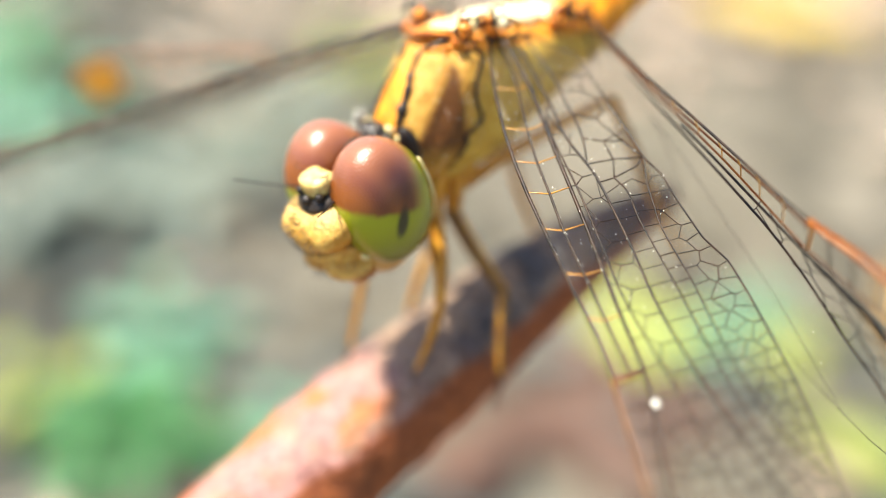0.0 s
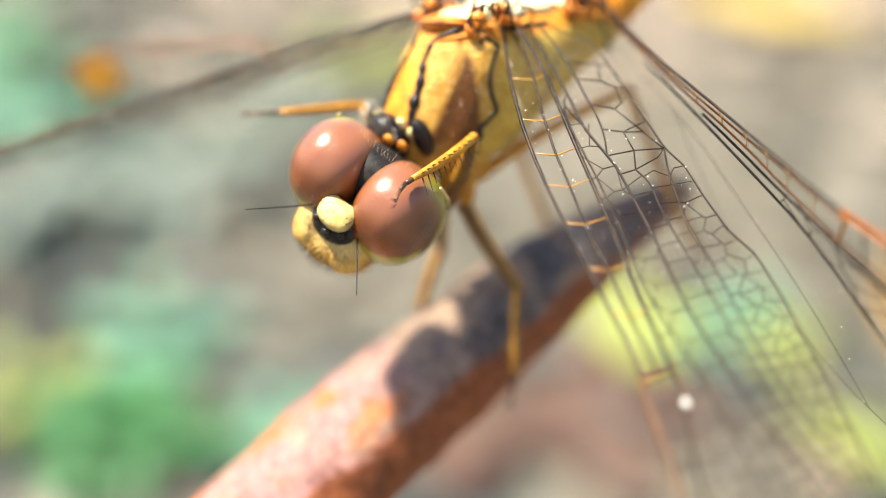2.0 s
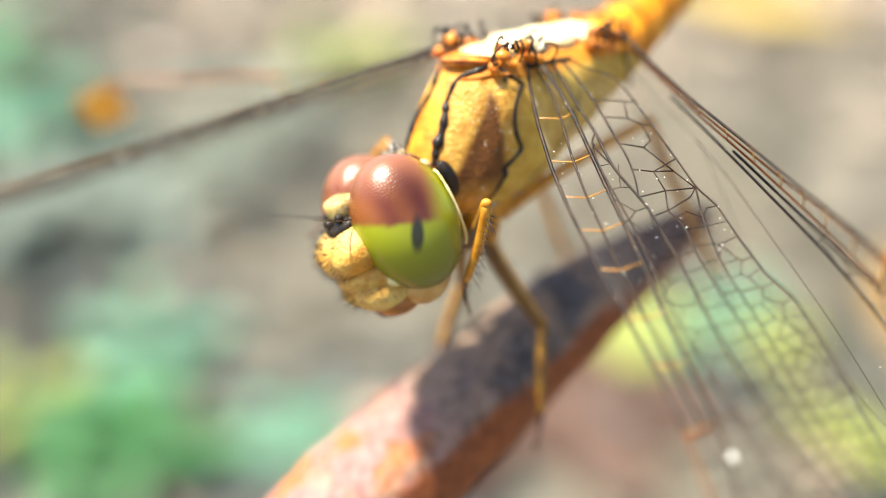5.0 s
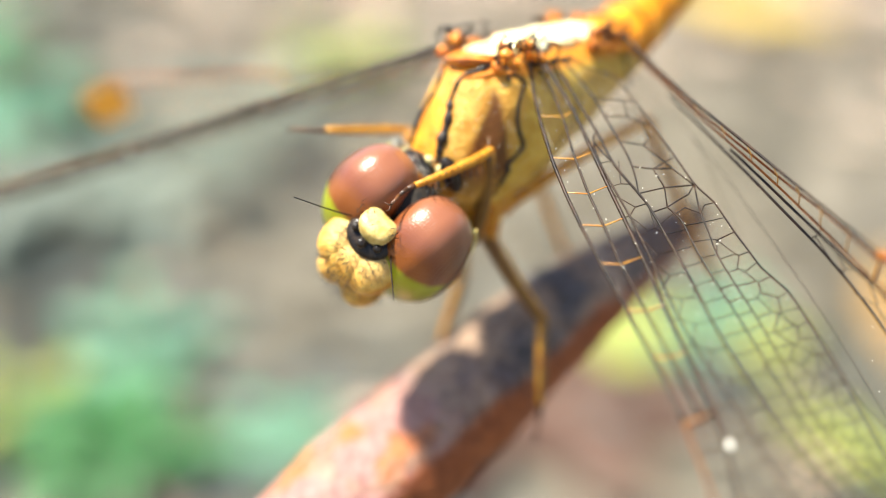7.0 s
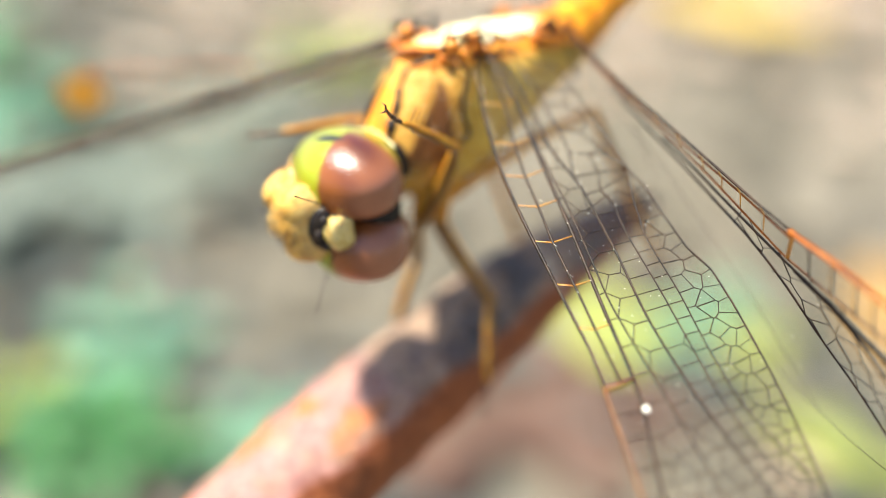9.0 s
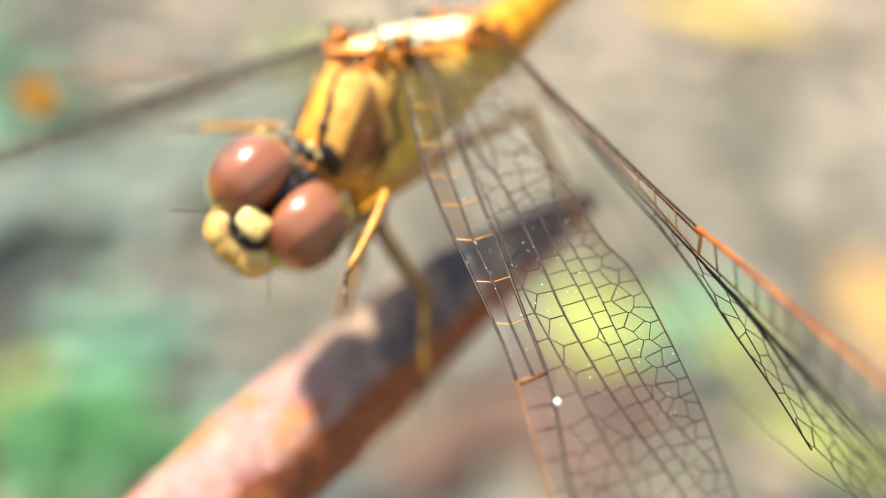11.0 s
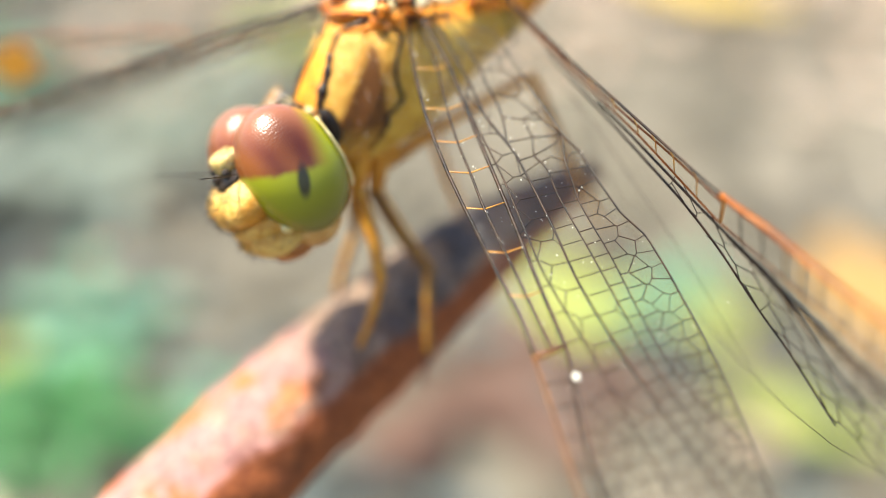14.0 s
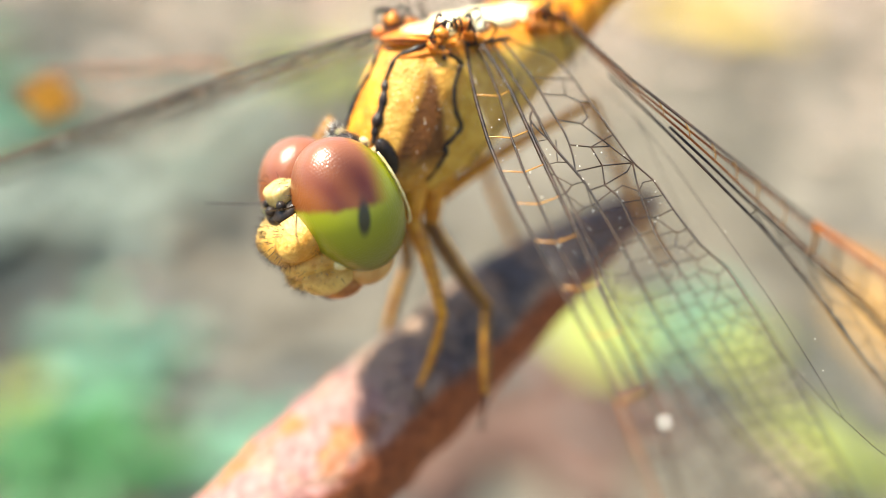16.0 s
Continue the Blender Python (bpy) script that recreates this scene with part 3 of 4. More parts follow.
    for side in (1, -1):
        bm = bmesh.new()
        ellipsoid(bm, (1.68, 0.56 * side, -1.8), (1.15, 0.82, 0.72), (0, -15, 10 * side), 4)
        part("lip_lobe", bm, face_skin, head, "pale upper lip lobe")
        bm = bmesh.new()
        ellipsoid(bm, (0.9, 1.16 * side, -1.2), (0.85, 0.5, 0.5), (0, 20, 10 * side), 4)
        part("side_plate", bm, cream, head, "pale plate beside the mouth")
        bm = bmesh.new()
        ellipsoid(bm, (0.2, 0.88 * side, -2.1), (1.05, 0.9, 0.9), (0, 14, 0), 4)
        part("cheek", bm, cheek_skin, head, "smooth tan cheek")
        bm = bmesh.new()
        ellipsoid(bm, (1.4, 0.45 * side, -2.42), (0.9, 0.68, 0.55), (0, -18, 0), 4)
        part("lower_lip", bm, lip_skin, head, "brownish orange lower lip lobe")
    bm = bmesh.new()
    tube(bm, catmull([(1.55, -1.2, -2.1), (2.05, -0.5, -2.38), (2.05, 0.5, -2.38), (1.55, 1.2, -2.1)], 16), 0.1, 6)
    tube(bm, catmull([(2.1, 0, -2.4), (1.95, 0, -2.75), (1.55, 0, -3.0)], 8), 0.1, 6)
    part("mouth_line", bm, black, head, "dark mouth line")
    # feelers
    for side in (1, -1):
        bm = bmesh.new()
        root = Vector((1.55, 0.85 * side, 1.1))
        ellipsoid(bm, root, (0.17, 0.17, 0.17), sub=2)
        d = Vector((0.85, 0.75 * side, 0.28)).normalized()
        pts = [root, root + d * 0.35, root + d * 1.1 + Vector((0, 0, 0.1)), root + d * 2.5 + Vector((0, 0, 0.42))]
        tube(bm, catmull(pts, 14), [0.085 - 0.014 * min(i, 3) - 0.0018 * i for i in range(14)], 5)
        part("antenna", bm, black, head, "short black feeler")
    # bristles over the face
    rng = random.Random(8)
    spots = []
    for c, r, n in (((1.55, 0, 0.0), (1.58, 1.42, 1.05), 560), ((1.5, 0, -1.45), (1.34, 1.4, 0.98), 240), ((1.42, 0, 1.68), (0.5, 0.75, 0.5), 14)):
        while n:
            d = Vector([rng.gauss(0, 1) for _ in range(3)]).normalized()
            if d.x < 0.1:
                continue
            spots.append((Vector(c) + Vector((d.x * r[0], d.y * r[1], d.z * r[2])), d))
            n -= 1
    for k in range(40):
        side = 1 if k % 2 else -1
        z = rng.uniform(1.0, 2.1)
        spots.append((Vector((1.45 + rng.uniform(-0.15, 0.2), side * rng.uniform(0.5, 0.95), z)), Vector((0.8, -0.1 * side, 0.5)).normalized()))
    bm = bmesh.new()
    bristles(bm, spots, 0.36, 0.0115, rng)
    part("face_bristles", bm, hair_dark, head, "short dark bristles", "stuff")
    bm = bmesh.new()
    spots = []
    for _ in range(70):
        w = rng.uniform(-1.5, 1.5)
        n = Vector((-0.7, math.sin(w) * 0.8, math.cos(w))).normalized()
        spots.append((Vector((-1.0, 1.9 * math.sin(w), 0.2 + 1.75 * math.cos(w))), n))
    bristles(bm, spots, 0.5, 0.008, rng)
    part("crown_hairs", bm, hair_pale, head, "pale hairs behind the eyes", "stuff")
    return head


head = head_thing()


# ---------------------------------------------------------------- legs
def limb(name, length, r0, r1, parent, spines=0, tarsus=False, label="", seed=1):
    """A leg joint along +z from its origin, with stiff spines along it."""
    bm = bmesh.new()
    pts = [Vector((0.05 * length * math.sin(math.pi * k / 10) * 0.6, 0, length * k / 10)) for k in range(11)]
    rr = [r0 + (r1 - r0) * k / 10 + 0.04 * math.sin(math.pi * k / 10) for k in range(11)]
    tube(bm, pts, rr, 12)
    ellipsoid(bm, (0, 0, 0), (r0 * 1.12,) * 3, sub=2)
    ob = part(name, bm, leg_skin, parent, label)
    if spines:
        rng = random.Random(seed)
        for i in range(spines):
            for w in (-0.7, 0.7):
                p = Vector((0, 0, length * (0.12 + 0.82 * i / spines)))
                d = Vector((math.cos(w + 0.2 * rng.random()), math.sin(w), 0.45)).normalized()
                l = 0.78 * rng.uniform(0.75, 1.15)
                bm = bmesh.new()
                tube(bm, [p, p + d * l * 0.6, p + d * l], [0.032, 0.024, 0.006], 4)
                part("spine", bm, hair_dark, ob, "dark stiff spine")
    if tarsus:
        bm = bmesh.new()
        at = Vector((0, 0, length))
        for k, l in enumerate((0.35, 0.4, 0.5)):
            nxt = at + Vector((0.12 * k, 0, l))
            tube(bm, [at, at + (nxt - at) * 0.5, nxt], [0.1 - 0.012 * k, 0.1 - 0.02 * k, 0.085 - 0.014 * k], 8)
            at = nxt
        for s in (1, -1):
            tube(bm, [at, at + Vector((0.08, 0.12 * s, 0.14)), at + Vector((-0.04, 0.2 * s, 0.24))], [0.045, 0.035, 0.006], 5)
        part("tarsus", bm, foot_skin, ob, "dark brown foot with two claws")
    return ob


def aimed(a, b, spin=(1, 0, 0)):
    """The pose at a whose z axis goes to b (millimetres)."""
    a, b = Vector(a), Vector(b)
    z = (b - a).normalized()
    x = Vector(spin)
    x = (x - x.dot(z) * z).normalized()
    y = z.cross(x)
    m = Matrix((x, y, z)).transposed().to_4x4()
    m.translation = a * MM
    return m


HIP_LEFT, HIP_RIGHT = Vector((2.2, 1.15, -3.9)), Vector((2.2, -1.15, -3.9))
FEMUR, SHIN = 3.8, 3.35


def hips():
    ends = [HIP_LEFT, HIP_RIGHT, Vector((1.0, 0.75, -4.5)), Vector((0.6, -1.15, -4.0)), Vector((0.2, 0.75, -3.3)), Vector((-0.9, -1.15, -3.7))]
    for end in ends:
        top = Vector((end.x - 0.5, end.y * 0.7, -1.9))
        bm = bmesh.new()
        tube(bm, catmull([top, (top + end) / 2 + Vector((0.08, 0.08, 0)), end], 9), [r * (0.6 if end.x < 0.3 else 1.0) for r in (0.6, 0.6, 0.56, 0.52, 0.47, 0.42, 0.38, 0.34, 0.3)], 12)
        ellipsoid(bm, end, (0.32, 0.32, 0.32), sub=2)
        part("coxa", bm, leg_skin, dragonfly, "yellow hip joint")


hips()
fore_left = limb("foreleg_femur", FEMUR, 0.3, 0.2, dragonfly, 8, seed=4, label="yellow brown front thigh, raised to clean the head")
shin_left = limb("foreleg_tibia", SHIN, 0.17, 0.11, dragonfly, 10, True, seed=5, label="spiny front shin")
fore_right = limb("foreleg_femur", FEMUR, 0.3, 0.2, dragonfly, 8, seed=6, label="yellow brown front thigh, raised to clean the head")
shin_right = limb("foreleg_tibia", SHIN, 0.17, 0.11, dragonfly, 10, True, seed=7, label="spiny front shin")


def standing_legs():
    legs = [
        [(1.0, 0.75, -4.5), (-0.4, 2.4, -7.9), (0.4, 3.2, -11.2)],
        [(0.6, -1.15, -4.0), (0.3, -1.9, -7.4), (1.04, -2.7, -10.9)],
        [(0.2, 0.75, -3.3), (-7.0, 1.7, -0.95), (-11.0, 2.9, -8.9)],
        [(-0.9, -1.15, -3.7), (-5.2, -3.6, -3.2), (-6.5, -2.0, -9.0)],
    ]
    for n, (a, b, c) in enumerate(legs):
        a, b, c = Vector(a), Vector(b), Vector(c)
        f = limb("femur", (b - a).length, 0.26 if n > 1 else 0.34, 0.2 if n > 1 else 0.24, dragonfly, label="yellow brown thigh")
        f.matrix_local = aimed(a, b, (0.6, -1, 0.2))
        s = limb("tibia", (c - b).length, 0.22, 0.15, dragonfly, 9, True, seed=20 + n, label="spiny yellow shin")
        s.matrix_local = aimed(b, c, (1, 0.3, 0.2))


standing_legs()


# ---------------------------------------------------------------- wings
def lerp_curve(rows, u):
    for a, b in zip(rows, rows[1:]):
        if a[0] <= u <= b[0]:
            f = (u - a[0]) / (b[0] - a[0])
            return a[1] + (b[1] - a[1]) * f
    return rows[-1][1] if u > rows[-1][0] else rows[0][1]


FORE = dict(
    length=32.0, nodus=15.0, stigma=28.2, spot=3.0, deep=0.95, sweep=-0.06, spread=1.06,
    lead=[(0, 0.09), (1.25, -0.25), (3, -0.57), (4.8, -0.79), (6.2, -0.86), (7.6, -0.86), (8.9, -0.81), (10.4, -0.72), (13.5, -0.55), (15, -0.6), (16.9, -0.75), (19.2, -0.95), (24, -1.0), (28, -0.6), (30.5, 0.1), (31.7, 0.9), (32, 1.5)],
    trail=[(0, 1.6), (0.75, 2.1), (1.3, 2.9), (2.5, 3.15), (4.7, 3.4), (6.95, 3.62), (7.8, 3.95), (9.2, 4.05), (10.7, 4.25), (11.8, 4.7), (13.3, 4.8), (15.2, 4.82), (17.2, 4.78), (19, 4.62), (20.9, 4.42), (24, 4.0), (28, 3.2), (31, 2.2), (32, 1.6)],
    second=[(0.3, 0.35), (1.25, 0.45), (2.9, 0.32), (4.5, 0.08), (6.2, -0.08), (7.7, -0.11), (9.2, -0.18), (11.6, -0.1), (13.1, -0.09), (15, -0.05)],
    third=[(0.1, 0.58), (1.5, 0.72), (2.85, 0.78), (4.7, 0.71), (6.1, 0.66), (9.3, 0.61), (12, 0.53), (14.7, 0.45), (15.6, 0.37), (17.1, 0.03), (18.4, -0.26), (21, -0.4), (26, -0.2), (30, 0.5), (31, 0.95)],
    gold=(2.7, 4.65, 6.2, 7.6, 9.2, 11.05, 12.8),
)
# long veins of the front wing: along the span, back across it
FORE_LONG = [
    [(4.25, 0.95), (4.6, 0.82), (5.6, 0.78), (7.7, 0.86), (9.75, 0.84), (11.8, 0.8), (13.3, 0.9), (15.8, 1.13), (18, 1.35), (22, 1.7), (28, 2.2)],
    [(0.3, 1.0), (2.2, 1.11), (3.8, 1.24), (5.3, 1.25), (6.76, 1.56), (7.6, 1.69), (10.4, 1.78), (12.85, 1.77), (15, 1.96), (16.7, 2.22), (20, 2.9), (24, 3.7)],
    [(0.0, 1.34), (1.67, 1.66), (2.73, 1.78), (4, 1.82), (5.1, 1.86), (6, 1.75), (6.76, 1.56)],
    [(7.56, 2.27), (8.3, 2.5), (9.6, 2.45), (12.15, 2.62), (14.5, 2.72), (16.7, 2.86), (20, 3.5), (22, 4.1)],
    [(6.95, 3.58), (8, 3.3), (8.94, 3.17), (10.07, 3.05), (12.33, 3.2), (14.67, 3.22), (16.9, 3.4), (19.5, 4.3)],
    [(3.75, 1.22), (4.05, 1.0), (4.25, 0.95), (4.7, 1.05), (5.3, 1.25)],
]
FORE_NET = dict(a=(2.23, 1.72), b=(2.6, 2.81), c=(2.72, 3.16), d=(3.12, 1.8), e=(3.4, 2.59), f=(3.8, 2.96), g=(3.94, 3.3), h=(4.41, 1.83), i=(4.8, 2.6), j=(4.57, 2.95), k=(6.04, 3.16), l=(6.92, 3.57), m=(5.6, 1.82), n=(5.89, 2.49), o=(5.57, 3.45), p=(6.76, 1.56), q=(6.76, 2.53), r=(7.63, 1.69), s=(7.56, 2.27), t=(7.23, 3.24))
FORE_LINKS = "ab bc be de ef fg hi ij jf ik kl mn nk no nq pq ql rs st tl sq".split()
HIND = dict(
    length=28.5, nodus=14.3, stigma=24.2, spot=3.2, deep=2.0, sweep=0.0, spread=1.0,
    lead=[(0, 0.3), (3, 0.6), (5, 0.65), (8, 0.47), (11.4, 0.35), (13.2, 0.28), (14.4, 0.24), (16.4, -0.2), (19.7, -0.6), (21.6, -1.0), (23.4, -1.15), (25.1, -1.45), (27, -1.0), (28.2, 0), (28.5, 0.8)],
    trail=[(0, 2.6), (0.8, 5.0), (2, 6.8), (4, 8.0), (7, 8.6), (10, 8.8), (12.4, 9.0), (15.2, 9.2), (17.5, 8.9), (20, 8.0), (22.8, 6.1), (25, 4.0), (27, 2.2), (28.5, 1.0)],
    second=[(0.3, 0.6), (5, 0.98), (9.5, 0.78), (11.65, 0.6), (14.3, 0.6)],
    third=[(0.3, 0.9), (5, 1.25), (8.2, 1.22), (9.8, 1.27), (11.3, 1.39), (12.7, 1.53), (14.1, 1.65), (16.3, 1.4), (18, 1.27), (19.4, 0.97), (21.5, 0.8), (23, 0.48), (25.1, 0.0), (27.4, 0.5)],
    gold=(5.0, 6.6, 8.1, 9.5, 10.6, 11.65, 12.9),
)
HIND_LONG = [
    [(7, 1.5), (9, 1.58), (11.3, 1.72), (14.1, 1.85), (15.6, 1.82), (17.7, 1.97), (19.4, 2.2), (22.5, 2.05), (24.2, 2.2), (26.5, 2.3)],
    [(14.6, 1.9), (16, 2.0), (17.7, 2.2), (19.4, 2.42), (21, 2.5), (24, 2.55), (26, 2.6)],
    [(3.2, 1.5), (8, 1.9), (11.27, 2.3), (12.3, 2.54), (13.6, 3.09), (15, 3.79), (16.35, 4.47), (18, 5.3), (20, 6.6)],
    [(16.4, 2.05), (17.4, 2.4), (19.1, 3.3), (20.25, 3.7), (21.85, 3.75), (24.1, 3.82)],
    [(4.7, 2.6), (8, 3.9), (12, 6.0), (15, 8.2), (16, 9.1)],
    [(0.2, 1.7), (2.5, 2.3), (4.7, 2.6)],
    [(4.7, 2.6), (6, 4.3), (7.5, 6.6), (9, 8.7)],
]


def clip_cell(poly, mid, way):
    """The part of a polygon on the near side of the line through mid across way. Points carry the neighbour of the edge after them."""
    out = []
    n = len(poly)
    for i in range(n):
        (p, tag), (q, _) = poly[i], poly[(i + 1) % n]
        dp, dq = (p - mid) @ way, (q - mid) @ way
        if dp <= 0:
            out.append((p, tag))
            if dq > 0:
                out.append((p + (q - p) * dp / (dp - dq), -2))
        elif dq <= 0:
            out.append((p + (q - p) * dp / (dp - dq), tag))
    return out


def cell_edges(seeds, own):
    """Edges between neighbouring cells round the seeds; only those of the first own seeds."""
    pts = np.array(seeds)
    edges = []
    for i in range(own):
        d2 = ((pts - pts[i]) ** 2).sum(1)
        near = np.argsort(d2)[1:22]
        c = pts[i]
        poly = [(c + np.array(o) * 3.0, -1) for o in ((-1, -1), (1, -1), (1, 1), (-1, 1))]
        for j in near:
            mid, way = (pts[j] + c) / 2, pts[j] - c
            poly = clip_cell(poly, mid, way)
            poly = [(p, int(j) if tag == -2 else tag) for p, tag in poly]
        for (p, tag), (q, _) in zip(poly, poly[1:] + poly[:1]):
            if tag > i:
                edges.append((p, q))
    return edges


def wing(name, plan, label, seed=1, hind=False):
    """A wing in its own plane: x along the span, y back across the chord, both in millimetres; z is its upper side."""
    rng = random.Random(seed)
    length, nodus = plan["length"], plan["nodus"]
    lead = lambda u: lerp_curve(plan["lead"], u)  # noqa: E731
    trail = lambda u: lerp_curve(plan["trail"], u)  # noqa: E731

    def place(u, v, lift=0.0):
        c = trail(u) - lead(u)
        f = (v - lead(u)) / max(c, 0.3)
        pleat = 0.07 * math.sin(f * 22) * max(0.0, 1 - f * 1.6)
        return Vector((u + plan["sweep"] * v, v * plan["spread"], pleat + lift))

    # membrane
    bm = bmesh.new()
    grid = []
    for i in range(73):
        u = length * (i / 72)
        grid.append([bm.verts.new(place(u, lead(u) + (trail(u) - lead(u)) * j / 20)) for j in range(21)])
    for a, b in zip(grid, grid[1:]):
        for j in range(20):
            bm.faces.new((a[j], b[j], b[j + 1], a[j + 1]))
    ob = part(name, bm, membrane, dragonfly, label)

    second = lambda u: lerp_curve(plan["second"], u)  # noqa: E731
    third = lambda u: lerp_curve(plan["third"], u)  # noqa: E731

    def run(points, r, mat, pname, plabel):
        bm = bmesh.new()
        tube(bm, points, r, 6)
        return part(pname, bm, mat, ob, plabel)

    us = [length * i / 90 for i in range(91)]
    costa = [place(u, lead(u), 0.03) for u in us if u <= nodus]
    run(costa, [(0.07 if hind else 0.07) - 0.02 * i / len(costa) for i in range(len(costa))], vein_dark, "costa", "dark leading edge vein")
    outer = [place(u, lead(u), 0.03) for u in us if u >= nodus - 0.1]
    run(outer, [(0.11 if hind else 0.07) - 0.04 * i / len(outer) for i in range(len(outer))], vein_amber if hind else vein_tan, "costa", "amber leading edge vein beyond the nodus")
    pts = [place(u, second(u), 0.0) for u in us if 0.3 < u <= nodus + 0.1]
    run(pts, 0.045, vein_amber if hind else vein_dark, "subcosta", "thin amber vein" if hind else "thin dark vein")
    pts = [place(u, third(u), 0.0) for u in us if u < length - 1.1]
    run(pts, [(0.055 if hind else 0.075) - 0.03 * i / len(pts) for i in range(len(pts))], vein_amber if hind else vein_dark, "radius", "amber vein" if hind else "thick dark vein")
    # nodus
    bm = bmesh.new()
    tube(bm, [place(nodus, lead(nodus), 0.05), place(nodus, second(nodus), 0.05), place(nodus - 0.1, third(nodus), 0.02)], [0.11, 0.08, 0.065], 8)
    part("nodus", bm, vein_gold if hind else vein_tan, ob, "golden bracket vein at mid wing")
    # stigma: a thick coloured cell near the tip
    bm = bmesh.new()
    a, b = plan["stigma"], plan["stigma"] + plan["spot"]
    ring = [place(a, lead(a)), place(b, lead(b)), place(b - 0.1, lead(b) + plan["deep"] - 0.05), place(a + 0.1, lead(a) + plan["deep"])]
    lo, hi = [bm.verts.new(p + Vector((0, 0, -0.05))) for p in ring], [bm.verts.new(p + Vector((0, 0, 0.06))) for p in ring]
    bm.faces.new(lo[::-1]), bm.faces.new(hi)
    for k in range(4):
        bm.faces.new((lo[k], lo[(k + 1) % 4], hi[(k + 1) % 4], hi[k]))
    part("wing_spot", bm, spot_gold, ob, "orange yellow wing spot", smooth=False)
    # golden cross veins in the two front strips
    for u in plan["gold"]:
        s1, s2 = second(u), third(u)
        bm = bmesh.new()
        tube(bm, [place(u - 0.12, lead(u), 0.02), place(u + 0.1, s1, -0.02), place(u + 0.02, s2, 0.02)], [0.02, 0.03, 0.02], 5)
        part("cross_vein", bm, vein_gold, ob, "golden cross vein")
    u = nodus + 0.9
    while u < plan["stigma"] - 0.4:
        bm = bmesh.new()
        tube(bm, [place(u, lead(u), 0.02), place(u + 0.1, third(u))], 0.03, 5)
        part("cross_vein", bm, vein_dark, ob, "dark cross vein")
        u += rng.uniform(0.75, 1.05)
    # long veins behind the radius
    chord = lambda u: trail(u) - lead(u)  # noqa: E731
    longs = []
    for n, knots in enumerate(HIND_LONG if hind else FORE_LONG):
        line = [(p.x, p.y) for p in catmull([(u, v, 0) for u, v in knots], 41)]
        longs.append(line)
        thick = (0.055 if n < 4 else 0.014) if hind else (0.04, 0.055, 0.05, 0.034, 0.034, 0.04)[n]
        run([place(u, v) for u, v in line], [thick * (1 - 0.4 * i / 40) for i in range(41)], vein_dark, "long_vein", "long dark vein")
    if not hind:
        for a, b in FORE_LINKS:
            run([place(*FORE_NET[a]), place(*FORE_NET[b])], 0.026, vein_dark, "link_vein", "short dark vein of a large cell")
    rear = [place(u, trail(u)) for u in us]
    run(rear, 0.013 if hind else 0.034, vein_dark, "rear_edge", "thin dark rear edge")
    base = [place(0.15, lead(0.15) + chord(0.15) * f) for f in (0, 0.3, 0.6, 1)]
    run(base, 0.09, vein_dark, "root_vein", "dark root vein")
    # cells: one row between close veins, more rows where they stand apart
    def on(line, u):
        return float(np.interp(u, [p[0] for p in line], [p[1] for p in line]))

    fence = [[(u, third(u)) for u in us], *[line for line in longs if line[-1][0] - line[0][0] > 2]]
    seeds = []
    for line in fence:
        u, turn = line[0][0] + 0.5, 0
        while u < min(line[-1][0], length - 0.4):
            v0 = on(line, u)
            below = [on(o, u) for o in fence if o[0][0] <= u <= o[-1][0] and on(o, u) > v0 + 0.06]
            v1 = min(below + [trail(u)])
            w = v1 - v0
            size = 0.95 if w < 1.1 and v1 < 2.3 else 0.56 if u > 9 and v0 > 2.2 else 0.66
            size *= (1.6 if hind else 1.0) * (0.9 if u > nodus else 1.0)
            n = max(1, round(w / size))
            if w > 0.16:
                for r in range(n):
                    wob = 0.05 if n == 1 else 0.16
                    seeds.append((u + size * (0.5 * ((r + turn) % 2) if n > 1 else 0) + rng.uniform(-wob, wob) * size, v0 + w * (r + 0.5 + rng.uniform(-wob, wob) * (n > 1)) / n))
            turn += 1
            u += max(0.42, size * rng.uniform(0.9, 1.2))
    own = len(seeds)
    ghosts = []
    for u, v in seeds:
        s2, tr = third(u), trail(u)
        if tr - v < 1.0:
            ghosts.append((u, 2 * tr - v))
        if v - s2 < 0.8:
            ghosts.append((u, 2 * s2 - v))
    bm = bmesh.new()

    def snap(p):
        for k, line in enumerate(fence):
            if line[0][0] - 0.1 <= p[0] <= line[-1][0] + 0.1:
                v = on(line, p[0])
                if abs(v - p[1]) < 0.17:
                    return (p[0], v), k
        if abs(trail(p[0]) - p[1]) < 0.2:
            return (p[0], trail(p[0])), 99
        return (p[0], p[1]), -1

    for p, q in cell_edges(seeds + ghosts, own):
        if not (0.3 < p[0] < length - 0.05 and 0.3 < q[0] < length - 0.05):
            continue
        mid_u = (p[0] + q[0]) / 2
        if hind and (mid_u < 11 or (p[1] + q[1]) / 2 > on(longs[2], mid_u) - 0.05):
            continue
        if not hind and (mid_u < 4.6 or (mid_u < 7.8 and (p[1] + q[1]) / 2 > on(longs[1], mid_u) + 0.05)):
            continue
        (p, a), (q, b) = snap(p), snap(q)
        d = math.hypot(p[0] - q[0], p[1] - q[1])
        if 0.05 < d < 2.2 and not (a == b and a >= 0):
            r = 0.0165 + 0.008 * rng.random()
            tube(bm, [place(*p), place(*q)], r, 4, False)
    part("vein_net", bm, vein_dark, ob, "net of fine dark veins", "stuff")
